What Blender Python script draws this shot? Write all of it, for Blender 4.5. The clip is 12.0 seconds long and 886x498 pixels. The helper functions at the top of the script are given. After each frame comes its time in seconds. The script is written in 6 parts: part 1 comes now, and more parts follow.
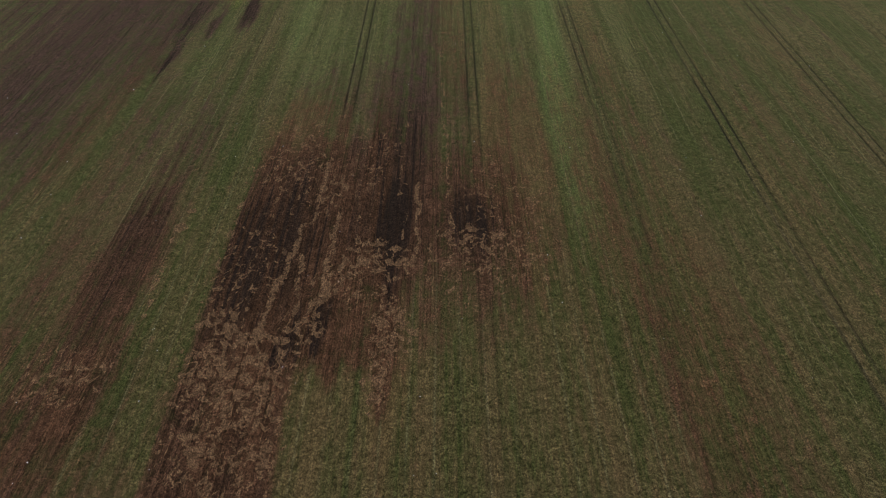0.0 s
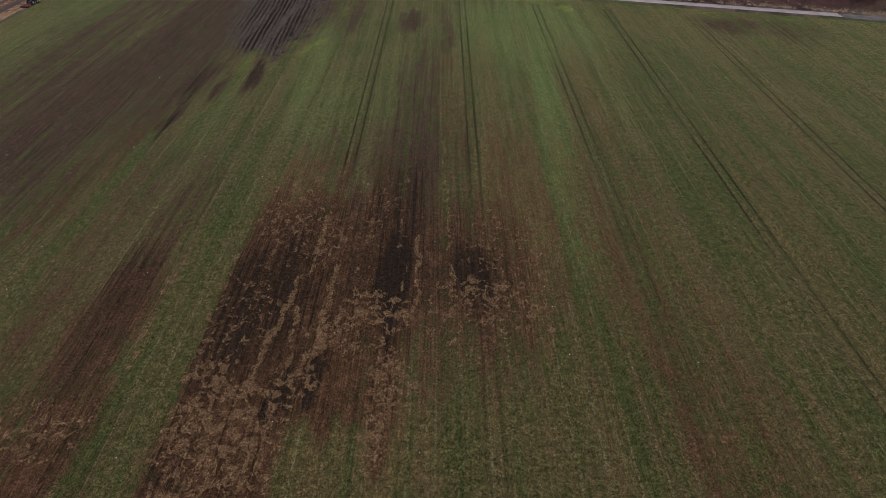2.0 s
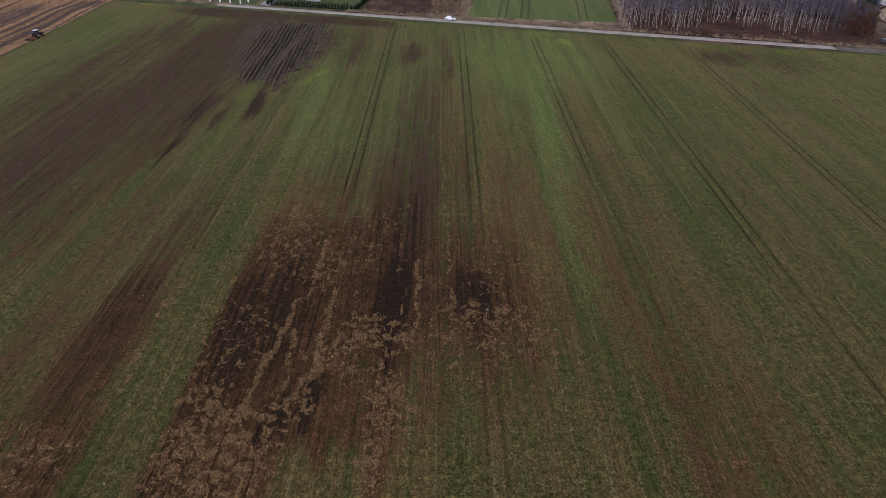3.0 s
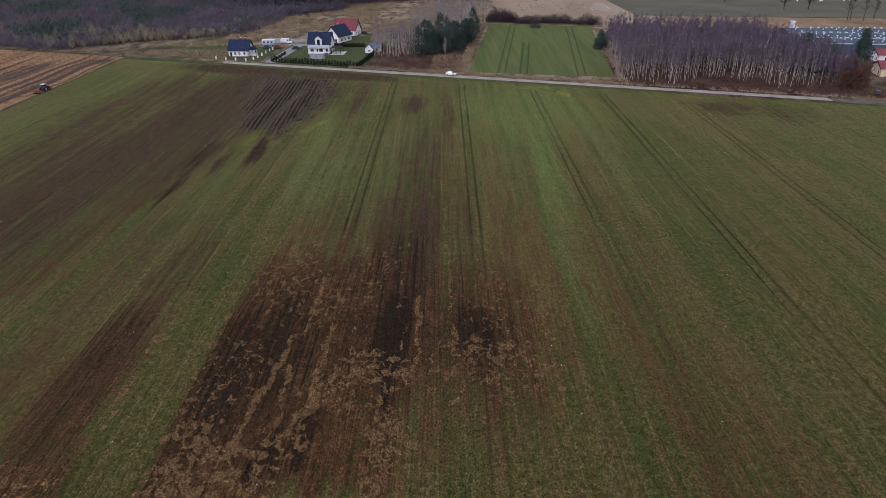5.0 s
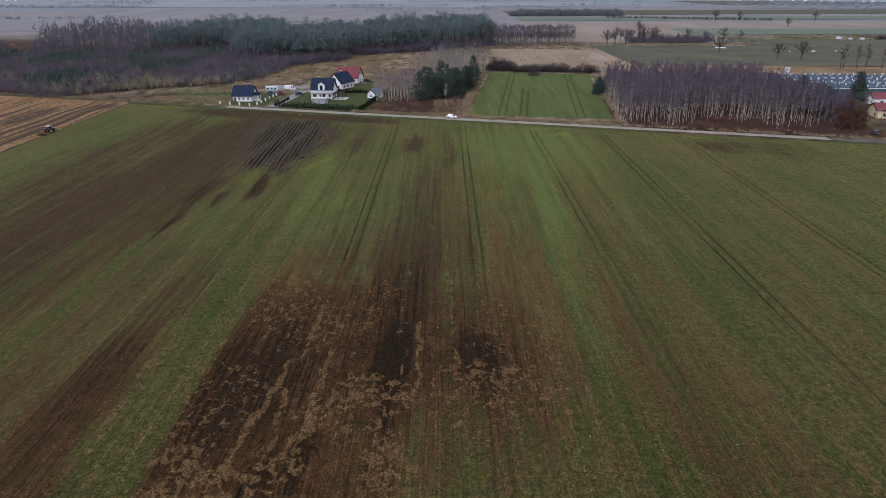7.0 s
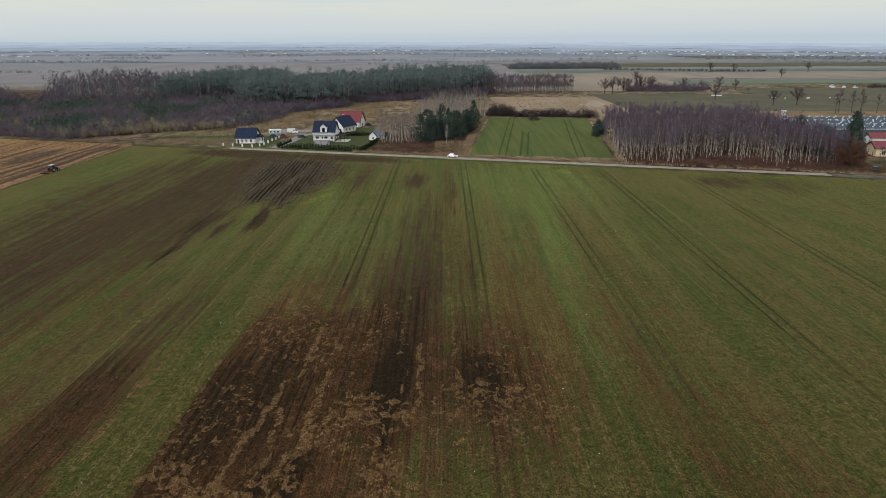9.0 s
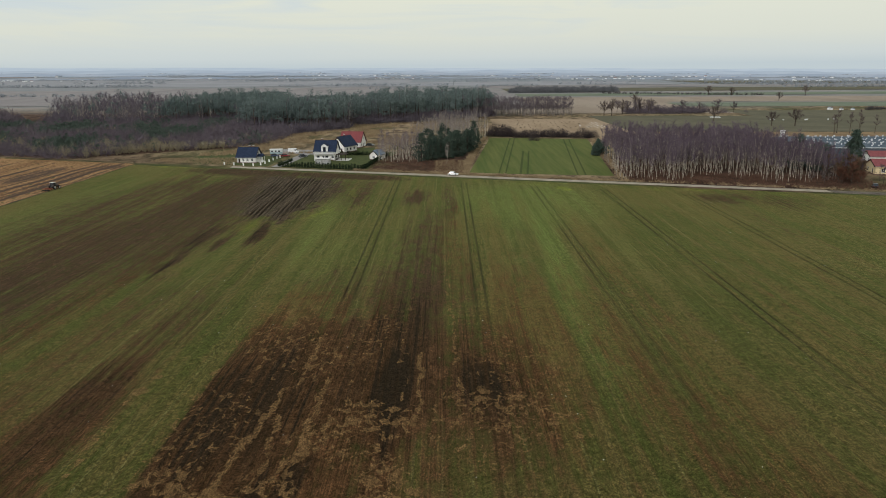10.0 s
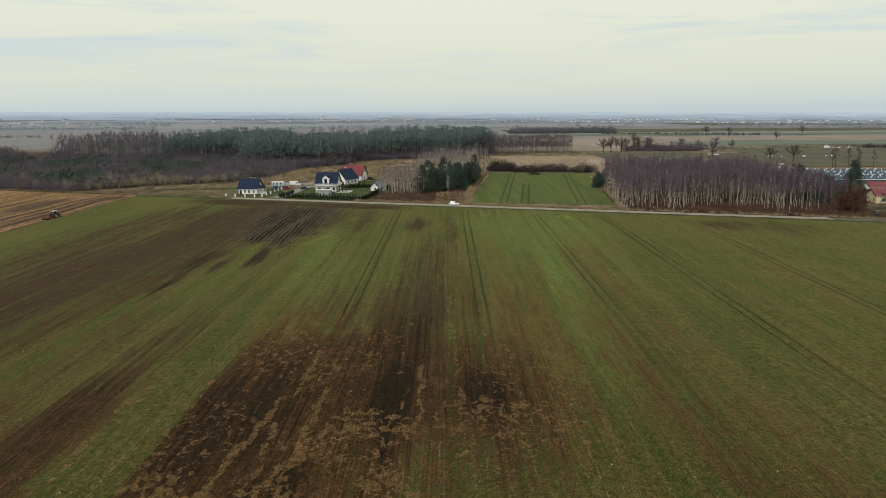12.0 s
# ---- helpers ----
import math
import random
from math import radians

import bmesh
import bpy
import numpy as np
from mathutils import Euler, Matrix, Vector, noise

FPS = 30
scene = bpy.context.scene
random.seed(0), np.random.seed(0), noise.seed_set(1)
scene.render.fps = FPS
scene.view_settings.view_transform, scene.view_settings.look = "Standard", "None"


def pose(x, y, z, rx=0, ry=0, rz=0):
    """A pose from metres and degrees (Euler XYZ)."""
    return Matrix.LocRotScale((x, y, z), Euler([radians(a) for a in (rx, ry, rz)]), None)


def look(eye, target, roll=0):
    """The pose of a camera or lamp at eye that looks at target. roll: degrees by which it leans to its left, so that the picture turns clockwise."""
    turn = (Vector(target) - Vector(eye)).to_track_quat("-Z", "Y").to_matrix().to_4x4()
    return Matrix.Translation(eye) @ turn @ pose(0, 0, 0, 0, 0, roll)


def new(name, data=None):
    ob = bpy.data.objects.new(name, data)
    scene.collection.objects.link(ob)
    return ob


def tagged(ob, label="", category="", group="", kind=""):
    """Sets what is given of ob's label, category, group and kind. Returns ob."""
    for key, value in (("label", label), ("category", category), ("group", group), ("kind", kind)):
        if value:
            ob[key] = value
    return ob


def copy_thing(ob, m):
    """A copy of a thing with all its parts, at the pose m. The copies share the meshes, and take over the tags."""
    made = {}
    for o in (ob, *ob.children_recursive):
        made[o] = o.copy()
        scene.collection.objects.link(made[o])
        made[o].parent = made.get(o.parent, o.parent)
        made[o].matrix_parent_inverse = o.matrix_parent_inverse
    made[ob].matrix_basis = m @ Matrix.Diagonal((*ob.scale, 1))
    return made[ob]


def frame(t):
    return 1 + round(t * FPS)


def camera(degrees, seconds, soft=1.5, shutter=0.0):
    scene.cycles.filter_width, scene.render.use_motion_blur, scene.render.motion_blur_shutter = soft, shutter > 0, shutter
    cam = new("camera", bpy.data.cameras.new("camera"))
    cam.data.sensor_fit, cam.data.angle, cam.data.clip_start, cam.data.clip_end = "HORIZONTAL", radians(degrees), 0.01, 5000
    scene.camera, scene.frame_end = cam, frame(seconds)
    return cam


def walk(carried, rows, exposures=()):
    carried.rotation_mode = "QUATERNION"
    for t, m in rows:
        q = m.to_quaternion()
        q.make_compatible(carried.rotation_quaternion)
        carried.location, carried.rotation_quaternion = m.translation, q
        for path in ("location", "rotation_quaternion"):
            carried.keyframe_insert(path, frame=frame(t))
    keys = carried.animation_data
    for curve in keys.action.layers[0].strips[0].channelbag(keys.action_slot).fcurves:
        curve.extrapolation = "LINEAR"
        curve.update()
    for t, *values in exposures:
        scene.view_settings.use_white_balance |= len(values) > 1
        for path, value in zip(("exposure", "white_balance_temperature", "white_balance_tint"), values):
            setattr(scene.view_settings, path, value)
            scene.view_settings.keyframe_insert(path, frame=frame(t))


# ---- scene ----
cam = camera(68.46, 12.0, 0.8)
PATH = [
    (0, (0.00, 0.00, 67.40), (-0.68, 73.87, 0.01), -0.55),
    (0.5, (-0.03, -0.03, 66.16), (-0.68, 75.82, 0.99), -0.51),
    (1, (-0.11, -0.02, 64.88), (-0.74, 77.70, 1.96), -0.47),
    (1.5, (-0.18, 0.01, 63.59), (-0.77, 79.54, 2.97), -0.43),
    (2, (-0.26, 0.06, 62.30), (-0.81, 81.33, 4.03), -0.39),
    (2.5, (-0.37, 0.07, 61.04), (-0.86, 82.96, 5.11), -0.34),
    (3, (-0.42, 0.01, 59.83), (-0.85, 84.39, 6.17), -0.30),
    (5, (-0.55, 0.08, 54.75), (-1.05, 89.22, 9.43), -0.37),
    (5.5, (-0.60, 0.09, 53.60), (-1.11, 90.20, 10.23), -0.38),
    (6, (-0.65, 0.11, 52.40), (-1.19, 91.05, 10.83), -0.40),
    (6.5, (-0.66, 0.04, 51.16), (-1.24, 91.78, 11.35), -0.44),
    (7, (-0.67, -0.08, 49.89), (-1.27, 92.41, 11.87), -0.47),
    (9, (-0.75, -0.13, 44.54), (-1.46, 95.07, 13.93), -0.59),
    (9.5, (-0.79, -0.19, 43.24), (-1.52, 95.58, 14.44), -0.61),
    (10, (-0.84, -0.19, 41.97), (-1.57, 96.07, 14.90), -0.61),
    (10.5, (-0.91, -0.14, 40.73), (-1.64, 96.57, 15.31), -0.59),
    (11, (-0.94, -0.11, 39.44), (-1.68, 97.02, 15.64), -0.59),
    (11.5, (-0.97, -0.09, 38.15), (-1.73, 97.39, 15.85), -0.60),
    (12, (-1.00, -0.11, 36.83), (-1.77, 97.71, 16.05), -0.61),
]
walk(cam, [(t, look(eye, target, roll)) for t, eye, target, roll in PATH],
     exposures=[(0, -0.04, 5450, 33), (3, -0.03, 5400, 34), (5.5, 0.03, 5450, 31), (7, 0.04, 5450, 26), (9, -0.02, 6000, 17), (12, 0.01, 6300, 12)])

# ---- light: an overcast late-autumn sky ----
world = bpy.data.worlds.new("overcast_sky")
scene.world = world
world.use_nodes = True
wn, wl = world.node_tree.nodes, world.node_tree.links
wn.clear()
w_out = wn.new("ShaderNodeOutputWorld")
w_sky = wn.new("ShaderNodeTexSky")
w_sky.sky_type, w_sky.sun_disc = "NISHITA", False
w_sky.sun_elevation, w_sky.sun_rotation = radians(24), radians(215)
w_sky.dust_density, w_sky.air_density = 4.0, 1.2
w_bg = wn.new("ShaderNodeBackground")
w_bg.inputs["Strength"].default_value = 0.06
wl.new(w_sky.outputs["Color"], w_bg.inputs["Color"])
w_tc = wn.new("ShaderNodeTexCoord")
w_sep = wn.new("ShaderNodeSeparateXYZ")
wl.new(w_tc.outputs["Generated"], w_sep.inputs[0])
w_ramp = wn.new("ShaderNodeValToRGB")           # cloud deck: bluish at the horizon, cream above
els = w_ramp.color_ramp.elements
els[0].position, els[0].color = 0.0, (0.54, 0.615, 0.605, 1)
els[1].position, els[1].color = 1.0, (0.78, 0.82, 0.79, 1)
for at, col in ((0.012, (0.62, 0.675, 0.625, 1)), (0.04, (0.715, 0.74, 0.615, 1)), (0.10, (0.77, 0.786, 0.625, 1)), (0.20, (0.83, 0.845, 0.672, 1))):
    el = els.new(at)
    el.color = col
wl.new(w_sep.outputs["Z"], w_ramp.inputs["Fac"])
w_map = wn.new("ShaderNodeMapping")
w_map.inputs["Scale"].default_value = (1.0, 1.0, 11.0)
wl.new(w_tc.outputs["Generated"], w_map.inputs["Vector"])
w_noise = wn.new("ShaderNodeTexNoise")
w_noise.inputs["Scale"].default_value, w_noise.inputs["Detail"].default_value = 2.6, 6.0
w_noise.inputs["Roughness"].default_value, w_noise.inputs["Distortion"].default_value = 0.55, 0.6
wl.new(w_map.outputs["Vector"], w_noise.inputs["Vector"])
w_cl = wn.new("ShaderNodeMapRange")
w_cl.inputs["From Min"].default_value, w_cl.inputs["From Max"].default_value = 0.47, 0.66
w_cl.inputs["To Max"].default_value = 0.75
w_west = wn.new("ShaderNodeMath")               # the cloud thickens towards the west
w_west.operation = "MULTIPLY_ADD"
w_west.inputs[1].default_value = -0.13
wl.new(w_sep.outputs["X"], w_west.inputs[0])
wl.new(w_noise.outputs["Fac"], w_west.inputs[2])
wl.new(w_west.outputs[0], w_cl.inputs["Value"])
w_up = wn.new("ShaderNodeMapRange")
w_up.inputs["From Min"].default_value, w_up.inputs["From Max"].default_value = 0.0, 0.10
wl.new(w_sep.outputs["Z"], w_up.inputs["Value"])
w_mul = wn.new("ShaderNodeMath")
w_mul.operation = "MULTIPLY"
wl.new(w_cl.outputs["Result"], w_mul.inputs[0])
wl.new(w_up.outputs["Result"], w_mul.inputs[1])
w_mix = wn.new("ShaderNodeMix")
w_mix.data_type = "RGBA"
wl.new(w_mul.outputs[0], w_mix.inputs["Factor"])
wl.new(w_ramp.outputs["Color"], w_mix.inputs[6])
w_mix.inputs[7].default_value = (0.56, 0.66, 0.70, 1)
w_bg2 = wn.new("ShaderNodeBackground")
w_bg2.inputs["Strength"].default_value = 1.06
wl.new(w_mix.outputs[2], w_bg2.inputs["Color"])
w_add = wn.new("ShaderNodeMixShader")
w_add.inputs["Fac"].default_value = 0.92
wl.new(w_bg.outputs[0], w_add.inputs[1])
wl.new(w_bg2.outputs[0], w_add.inputs[2])
wl.new(w_add.outputs[0], w_out.inputs["Surface"])
sun = new("sun", bpy.data.lights.new("sun", "SUN"))
sun.data.energy, sun.data.angle, sun.data.color = 1.3, radians(14), (1.0, 0.96, 0.9)
sun.matrix_world = look((-80, -110, 62), (0, 0, 0))

# ---- materials ----
class Nodes:
    """Short hand for building a node material."""

    def __init__(self, name, spec=0.04):
        self.mat = bpy.data.materials.new(name)
        self.mat.use_nodes = True
        self.t = self.mat.node_tree
        self.bsdf = self.t.nodes["Principled BSDF"]
        self.bsdf.inputs["Specular IOR Level"].default_value = spec

    def put(self, a, socket):
        if isinstance(a, (int, float, tuple)):
            socket.default_value = a
        else:
            self.t.links.new(a, socket)

    def pos(self, scale=(1, 1, 1), local=False):
        if local:
            src = self.t.nodes.new("ShaderNodeTexCoord").outputs["Object"]
        else:
            src = self.t.nodes.new("ShaderNodeNewGeometry").outputs["Position"]
        m = self.t.nodes.new("ShaderNodeVectorMath")
        m.operation = "MULTIPLY"
        self.t.links.new(src, m.inputs[0])
        m.inputs[1].default_value = scale
        return m.outputs[0]

    def noise(self, vec, scale=1.0, detail=3.0, rough=0.55, warp=0.0):
        n = self.t.nodes.new("ShaderNodeTexNoise")
        self.t.links.new(vec, n.inputs["Vector"])
        n.inputs["Scale"].default_value, n.inputs["Detail"].default_value = scale, detail
        n.inputs["Roughness"].default_value, n.inputs["Distortion"].default_value = rough, warp
        return n.outputs["Fac"]

    def m(self, op, a, b=0.0, c=0.0):
        n = self.t.nodes.new("ShaderNodeMath")
        n.operation = op
        for v, s in zip((a, b, c), n.inputs):
            self.put(v, s)
        return n.outputs[0]

    def step(self, v, lo, hi, to0=0.0, to1=1.0):
        n = self.t.nodes.new("ShaderNodeMapRange")
        n.interpolation_type = "SMOOTHSTEP"
        for k, a in (("Value", v), ("From Min", lo), ("From Max", hi), ("To Min", to0), ("To Max", to1)):
            self.put(a, n.inputs[k])
        return n.outputs["Result"]

    def attr(self, name):
        n = self.t.nodes.new("ShaderNodeAttribute")
        n.attribute_name = name
        return n.outputs["Fac"]

    def mix(self, fac, a, b):
        n = self.t.nodes.new("ShaderNodeMix")
        n.data_type = "RGBA"
        self.put(fac, n.inputs["Factor"])
        self.put(a if not isinstance(a, tuple) else (*a, 1), n.inputs[6])
        self.put(b if not isinstance(b, tuple) else (*b, 1), n.inputs[7])
        return n.outputs[2]

    def scale(self, c, k):
        n = self.t.nodes.new("ShaderNodeVectorMath")
        n.operation = "SCALE"
        self.put(c if not isinstance(c, tuple) else c, n.inputs[0])
        self.put(k, n.inputs["Scale"])
        return n.outputs[0]

    def random(self):
        return self.t.nodes.new("ShaderNodeObjectInfo").outputs["Random"]

    def island(self):
        return self.t.nodes.new("ShaderNodeNewGeometry").outputs["Random Per Island"]

    def done(self, color, rough=0.9, bump=None, strength=0.3, distance=0.05, metal=0.0):
        self.put(color if not isinstance(color, tuple) else (*color, 1), self.bsdf.inputs["Base Color"])
        self.put(rough, self.bsdf.inputs["Roughness"])
        self.bsdf.inputs["Metallic"].default_value = metal
        if bump is not None:
            b = self.t.nodes.new("ShaderNodeBump")
            b.inputs["Strength"].default_value, b.inputs["Distance"].default_value = strength, distance
            self.t.links.new(bump, b.inputs["Height"])
            self.t.links.new(b.outputs[0], self.bsdf.inputs["Normal"])
        return self.mat


def surface(name, a, b, scale=2.0, fine=14.0, rough=0.8, bump=0.2, metal=0.0, stretch=(1, 1, 1), island=0.0, local=True):
    """A worn everyday surface between two colours, with stains and grain."""
    n = Nodes(name, 0.3 if rough < 0.7 else 0.08)
    p = n.pos(stretch, local=local)
    big, small = n.noise(p, scale, 4), n.noise(p, fine, 3)
    f = n.m("ADD", n.m("MULTIPLY", big, 0.65), n.m("MULTIPLY", small, 0.35))
    f = n.step(f, 0.33, 0.68)
    if island:
        f = n.m("ADD", n.m("MULTIPLY", f, 1 - island), n.m("MULTIPLY", n.island(), island))
    r = n.m("MULTIPLY_ADD", small, 0.2, rough - 0.1)
    return n.done(n.mix(f, a, b), r, small, bump, 0.03, metal)


def crop_material(name, relief=0.6):
    """Winter cereal on uneven soil: rows, bare ground, straw and lush spots by the attributes of the sheet."""
    n = Nodes(name)
    stripe = n.noise(n.pos((0.30, 0.0055, 0)), 1, 4, 0.65)
    rows = n.noise(n.pos((1.7, 0.016, 0)), 1, 3, 0.65)
    drill = n.noise(n.pos((4.0, 0.07, 0)), 1, 3, 0.7)
    large = n.noise(n.pos((0.045, 0.022, 0)), 1, 4)
    blotch = n.noise(n.pos((0.42, 0.22, 0)), 1, 6, 0.66, 0.3)
    grain = n.noise(n.pos((1, 0.8, 1)), 3.6, 5, 0.8)
    fine = n.noise(n.pos((1, 1, 1)), 9.0, 3, 0.7)
    speck = n.noise(n.pos((1.0, 0.75, 1)), 1.15, 4, 0.72)
    half = lambda v, k: n.m("MULTIPLY", n.m("SUBTRACT", v, 0.5), k)
    # green, olive and rusty shoots
    tone = n.m("ADD", n.m("ADD", half(stripe, 1.35), half(rows, 0.45)), n.m("ADD", half(large, 0.9), n.m("ADD", half(blotch, 0.5), half(speck, 0.6))))
    green = n.mix(n.step(tone, -0.27, 0.24), (0.0430, 0.0480, 0.0110), (0.081, 0.060, 0.0206))
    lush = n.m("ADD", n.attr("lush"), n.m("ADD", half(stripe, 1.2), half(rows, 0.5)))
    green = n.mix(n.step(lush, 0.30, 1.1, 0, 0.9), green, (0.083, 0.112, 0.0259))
    # thin pale lines where two passes of the drill meet
    sep = n.t.nodes.new("ShaderNodeSeparateXYZ")
    n.t.links.new(n.pos((0.3125, 0, 0)), sep.inputs[0])
    saw = n.m("ABSOLUTE", n.m("SUBTRACT", n.m("FRACT", sep.outputs[0]), 0.5))
    passes = n.m("MULTIPLY", n.step(saw, 0.06, 0.015), n.step(n.noise(n.pos((0.35, 0.007, 0)), 1, 3, 0.7), 0.42, 0.58))
    green = n.mix(n.m("MULTIPLY", n.m("MULTIPLY", passes, n.step(grain, 0.38, 0.56)), 0.75), green, (0.118, 0.104, 0.0415))
    rusty = n.m("ADD", n.attr("rust"), n.m("ADD", half(stripe, 0.9), n.m("ADD", half(rows, 0.7), half(blotch, 0.5))))
    green = n.mix(n.step(rusty, 0.25, 0.95, 0, 0.85), green, (0.098, 0.066, 0.0217))
    green = n.mix(n.m("MULTIPLY", n.attr("yellow"), n.step(blotch, 0.25, 0.6)), green, (0.135, 0.150, 0.0155))
    # bare soil shows through in streaks along the rows
    edge = n.m("ADD", n.m("ADD", n.attr("bare"), half(stripe, 1.05)), n.m("ADD", half(rows, 0.6), half(blotch, 1.3)))
    edge = n.m("ADD", edge, n.m("ADD", n.m("MULTIPLY", n.attr("dark_soil_shade"), 0.5), n.m("ADD", half(speck, 0.9), half(grain, 0.9))))
    feather = n.noise(n.pos((1.1, 0.014, 0)), 1, 4, 0.7)
    edge = n.m("ADD", edge, half(feather, 1.1))
    bare = n.step(edge, 0.10, 0.98)
    soil = n.mix(n.step(n.m("ADD", half(blotch, 1.3), n.m("ADD", half(rows, 1.0), half(drill, 0.8))), -0.34, 0.40), (0.024, 0.0112, 0.0054), (0.099, 0.048, 0.0204))
    soil = n.mix(n.step(n.attr("rust"), 0.05, 0.6, 0.8, 0), soil, n.mix(n.step(n.m("ADD", half(rows, 1.0), half(blotch, 0.8)), -0.3, 0.35), (0.0265, 0.0152, 0.0097), (0.082, 0.0485, 0.0307)))
    soil = n.mix(n.attr("plough"), soil, n.mix(n.step(n.m("ADD", grain, half(blotch, 0.6)), 0.3, 0.7), (0.036, 0.026, 0.0190), (0.100, 0.074, 0.0530)))
    # dark soil, and the shade of the ploughed furrows painted as soil colour
    dark_soil_shade = n.m("ADD", n.attr("dark_soil_shade"), n.m("ADD", half(rows, 2.6), n.m("ADD", half(drill, 1.2), half(blotch, 0.6))))
    soil = n.mix(n.step(dark_soil_shade, 0.18, 0.80), soil, (0.0165, 0.0098, 0.0065))
    c = n.mix(n.m("MULTIPLY", bare, 0.95), green, soil)
    # flattened straw, in curls and lines
    clump = n.noise(n.pos((0.80, 0.60, 0)), 1, 5, 0.6, 1.0)
    sa = n.attr("straw")
    straw = n.m("ADD", n.m("ADD", sa, half(clump, 3.6)), n.m("ADD", half(grain, 0.4), half(rows, 0.5)))
    straw = n.m("MULTIPLY", n.step(straw, 0.47, 0.62), n.step(sa, 0.05, 0.2))
    seam = n.m("ADD", n.attr("seam"), n.m("ADD", half(clump, 2.6), n.m("ADD", half(grain, 0.5), half(drill, 0.4))))
    straw = n.m("MAXIMUM", straw, n.m("MULTIPLY", n.step(seam, 0.42, 0.62), n.step(n.attr("seam"), 0.05, 0.3)))
    c = n.mix(n.m("MULTIPLY", straw, 0.9), c, n.mix(n.step(fine, 0.3, 0.7), (0.078, 0.0445, 0.0186), (0.150, 0.088, 0.0363)))
    c = n.mix(n.m("MULTIPLY", n.attr("rut"), n.step(blotch, 0.2, 0.55, 0.55, 1.0)), c, (0.016, 0.012, 0.0065))
    # light and dark of single plants and clods
    c = n.scale(c, n.step(grain, 0.32, 0.68, 0.40, 1.60))
    tuft = n.noise(n.pos((1.0, 0.8, 0)), 2.0, 4, 0.7)
    c = n.scale(c, n.step(tuft, 0.34, 0.66, 0.82, 1.18))
    c = n.scale(c, n.step(drill, 0.32, 0.68, 0.85, 1.15))
    c = n.scale(c, n.step(speck, 0.30, 0.70, 0.68, 1.32))
    c = n.scale(c, n.step(fine, 0.36, 0.64, 0.42, 1.58))
    n.put(n.step(bare, 0, 1, 0.145, 0.018), n.bsdf.inputs["Sheen Weight"])       # the fuzz of upright shoots
    n.bsdf.inputs["Sheen Roughness"].default_value = 0.4
    n.bsdf.inputs["Sheen Tint"].default_value = (0.64, 0.72, 0.22, 1)
    h = n.m("ADD", n.m("MULTIPLY", grain, 0.8), n.m("MULTIPLY", drill, 0.5))
    return n.done(c, 0.95, h, relief, 0.2)


def meadow_material(name):
    """Rough dry grass, heath and far farmland, by the attributes of the ground sheet."""
    n = Nodes(name)
    big = n.noise(n.pos((0.02, 0.02, 0)), 1, 5, 0.6, 0.5)
    mid = n.noise(n.pos((0.16, 0.10, 0)), 1, 5, 0.65, 0.6)
    small = n.noise(n.pos((1, 1, 1)), 1.3, 4, 0.7)
    dry = n.mix(n.step(mid, 0.38, 0.62), (0.100, 0.070, 0.045), (0.310, 0.228, 0.140))
    dry = n.mix(n.step(big, 0.52, 0.68), dry, (0.075, 0.070, 0.030))
    grass = n.mix(n.step(mid, 0.35, 0.65), (0.045, 0.060, 0.018), (0.090, 0.085, 0.034))
    heath = n.mix(n.step(mid, 0.38, 0.64), (0.042, 0.025, 0.018), (0.120, 0.074, 0.052))
    # far farmland is paled and blended to blue-grey: haze painted into the colour
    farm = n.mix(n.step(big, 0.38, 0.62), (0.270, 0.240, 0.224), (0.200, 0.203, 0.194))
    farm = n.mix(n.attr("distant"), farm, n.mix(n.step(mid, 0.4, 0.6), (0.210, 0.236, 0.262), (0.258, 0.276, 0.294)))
    c = n.mix(n.attr("dry"), grass, dry)
    c = n.mix(n.m("MULTIPLY", n.attr("heath"), n.step(small, 0.15, 0.5, 0.6, 1)), c, heath)
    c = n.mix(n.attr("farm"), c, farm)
    c = n.mix(n.step(small, 0.60, 0.85, 0, 0.5), c, (0.20, 0.15, 0.09))
    c = n.mix(n.step(small, 0.22, 0.40, 0.5, 0), c, (0.03, 0.024, 0.014))
    return n.done(c, 0.95, small, 0.6, 0.3)


def leaf_material(name, a, b, rough=0.7):
    """Leaves, needles or twigs: each piece and each plant differs a little."""
    n = Nodes(name)
    plant = n.step(n.noise(n.pos((0.13, 0.13, 0.05)), 1, 3, 0.6), 0.32, 0.68)
    f = n.m("ADD", n.m("MULTIPLY", n.island(), 0.45), n.m("MULTIPLY", plant, 0.55))
    return n.done(n.mix(f, a, b), rough)


def bark_material(name, a, b, marks):
    n = Nodes(name)
    p = n.pos((1.5, 1.5, 3.0))
    c = n.mix(n.step(n.noise(p, 0.8, 3), 0.35, 0.65), a, b)
    c = n.mix(n.step(n.noise(n.pos((2, 2, 7)), 1.2, 4, 0.7), 0.56, 0.68), c, marks)
    return n.done(c, 0.85)


CROP = crop_material("winter_cereal_on_soil")
MEADOW = meadow_material("rough_meadow")
ASPHALT = surface("worn_pale_asphalt", (0.250, 0.215, 0.168), (0.375, 0.325, 0.258), 0.25, 3.0, 0.9, 0.3)
GRAVEL = surface("grey_gravel", (0.20, 0.19, 0.18), (0.33, 0.31, 0.29), 0.4, 6.0, 0.95, 0.5)
LAWN = surface("lawn_grass", (0.046, 0.062, 0.020), (0.085, 0.092, 0.034), 0.35, 5.0, 0.95, 0.5)
RENDERW = surface("white_wall_plaster", (0.74, 0.73, 0.70), (0.82, 0.81, 0.79), 0.6, 9.0, 0.85, 0.1)
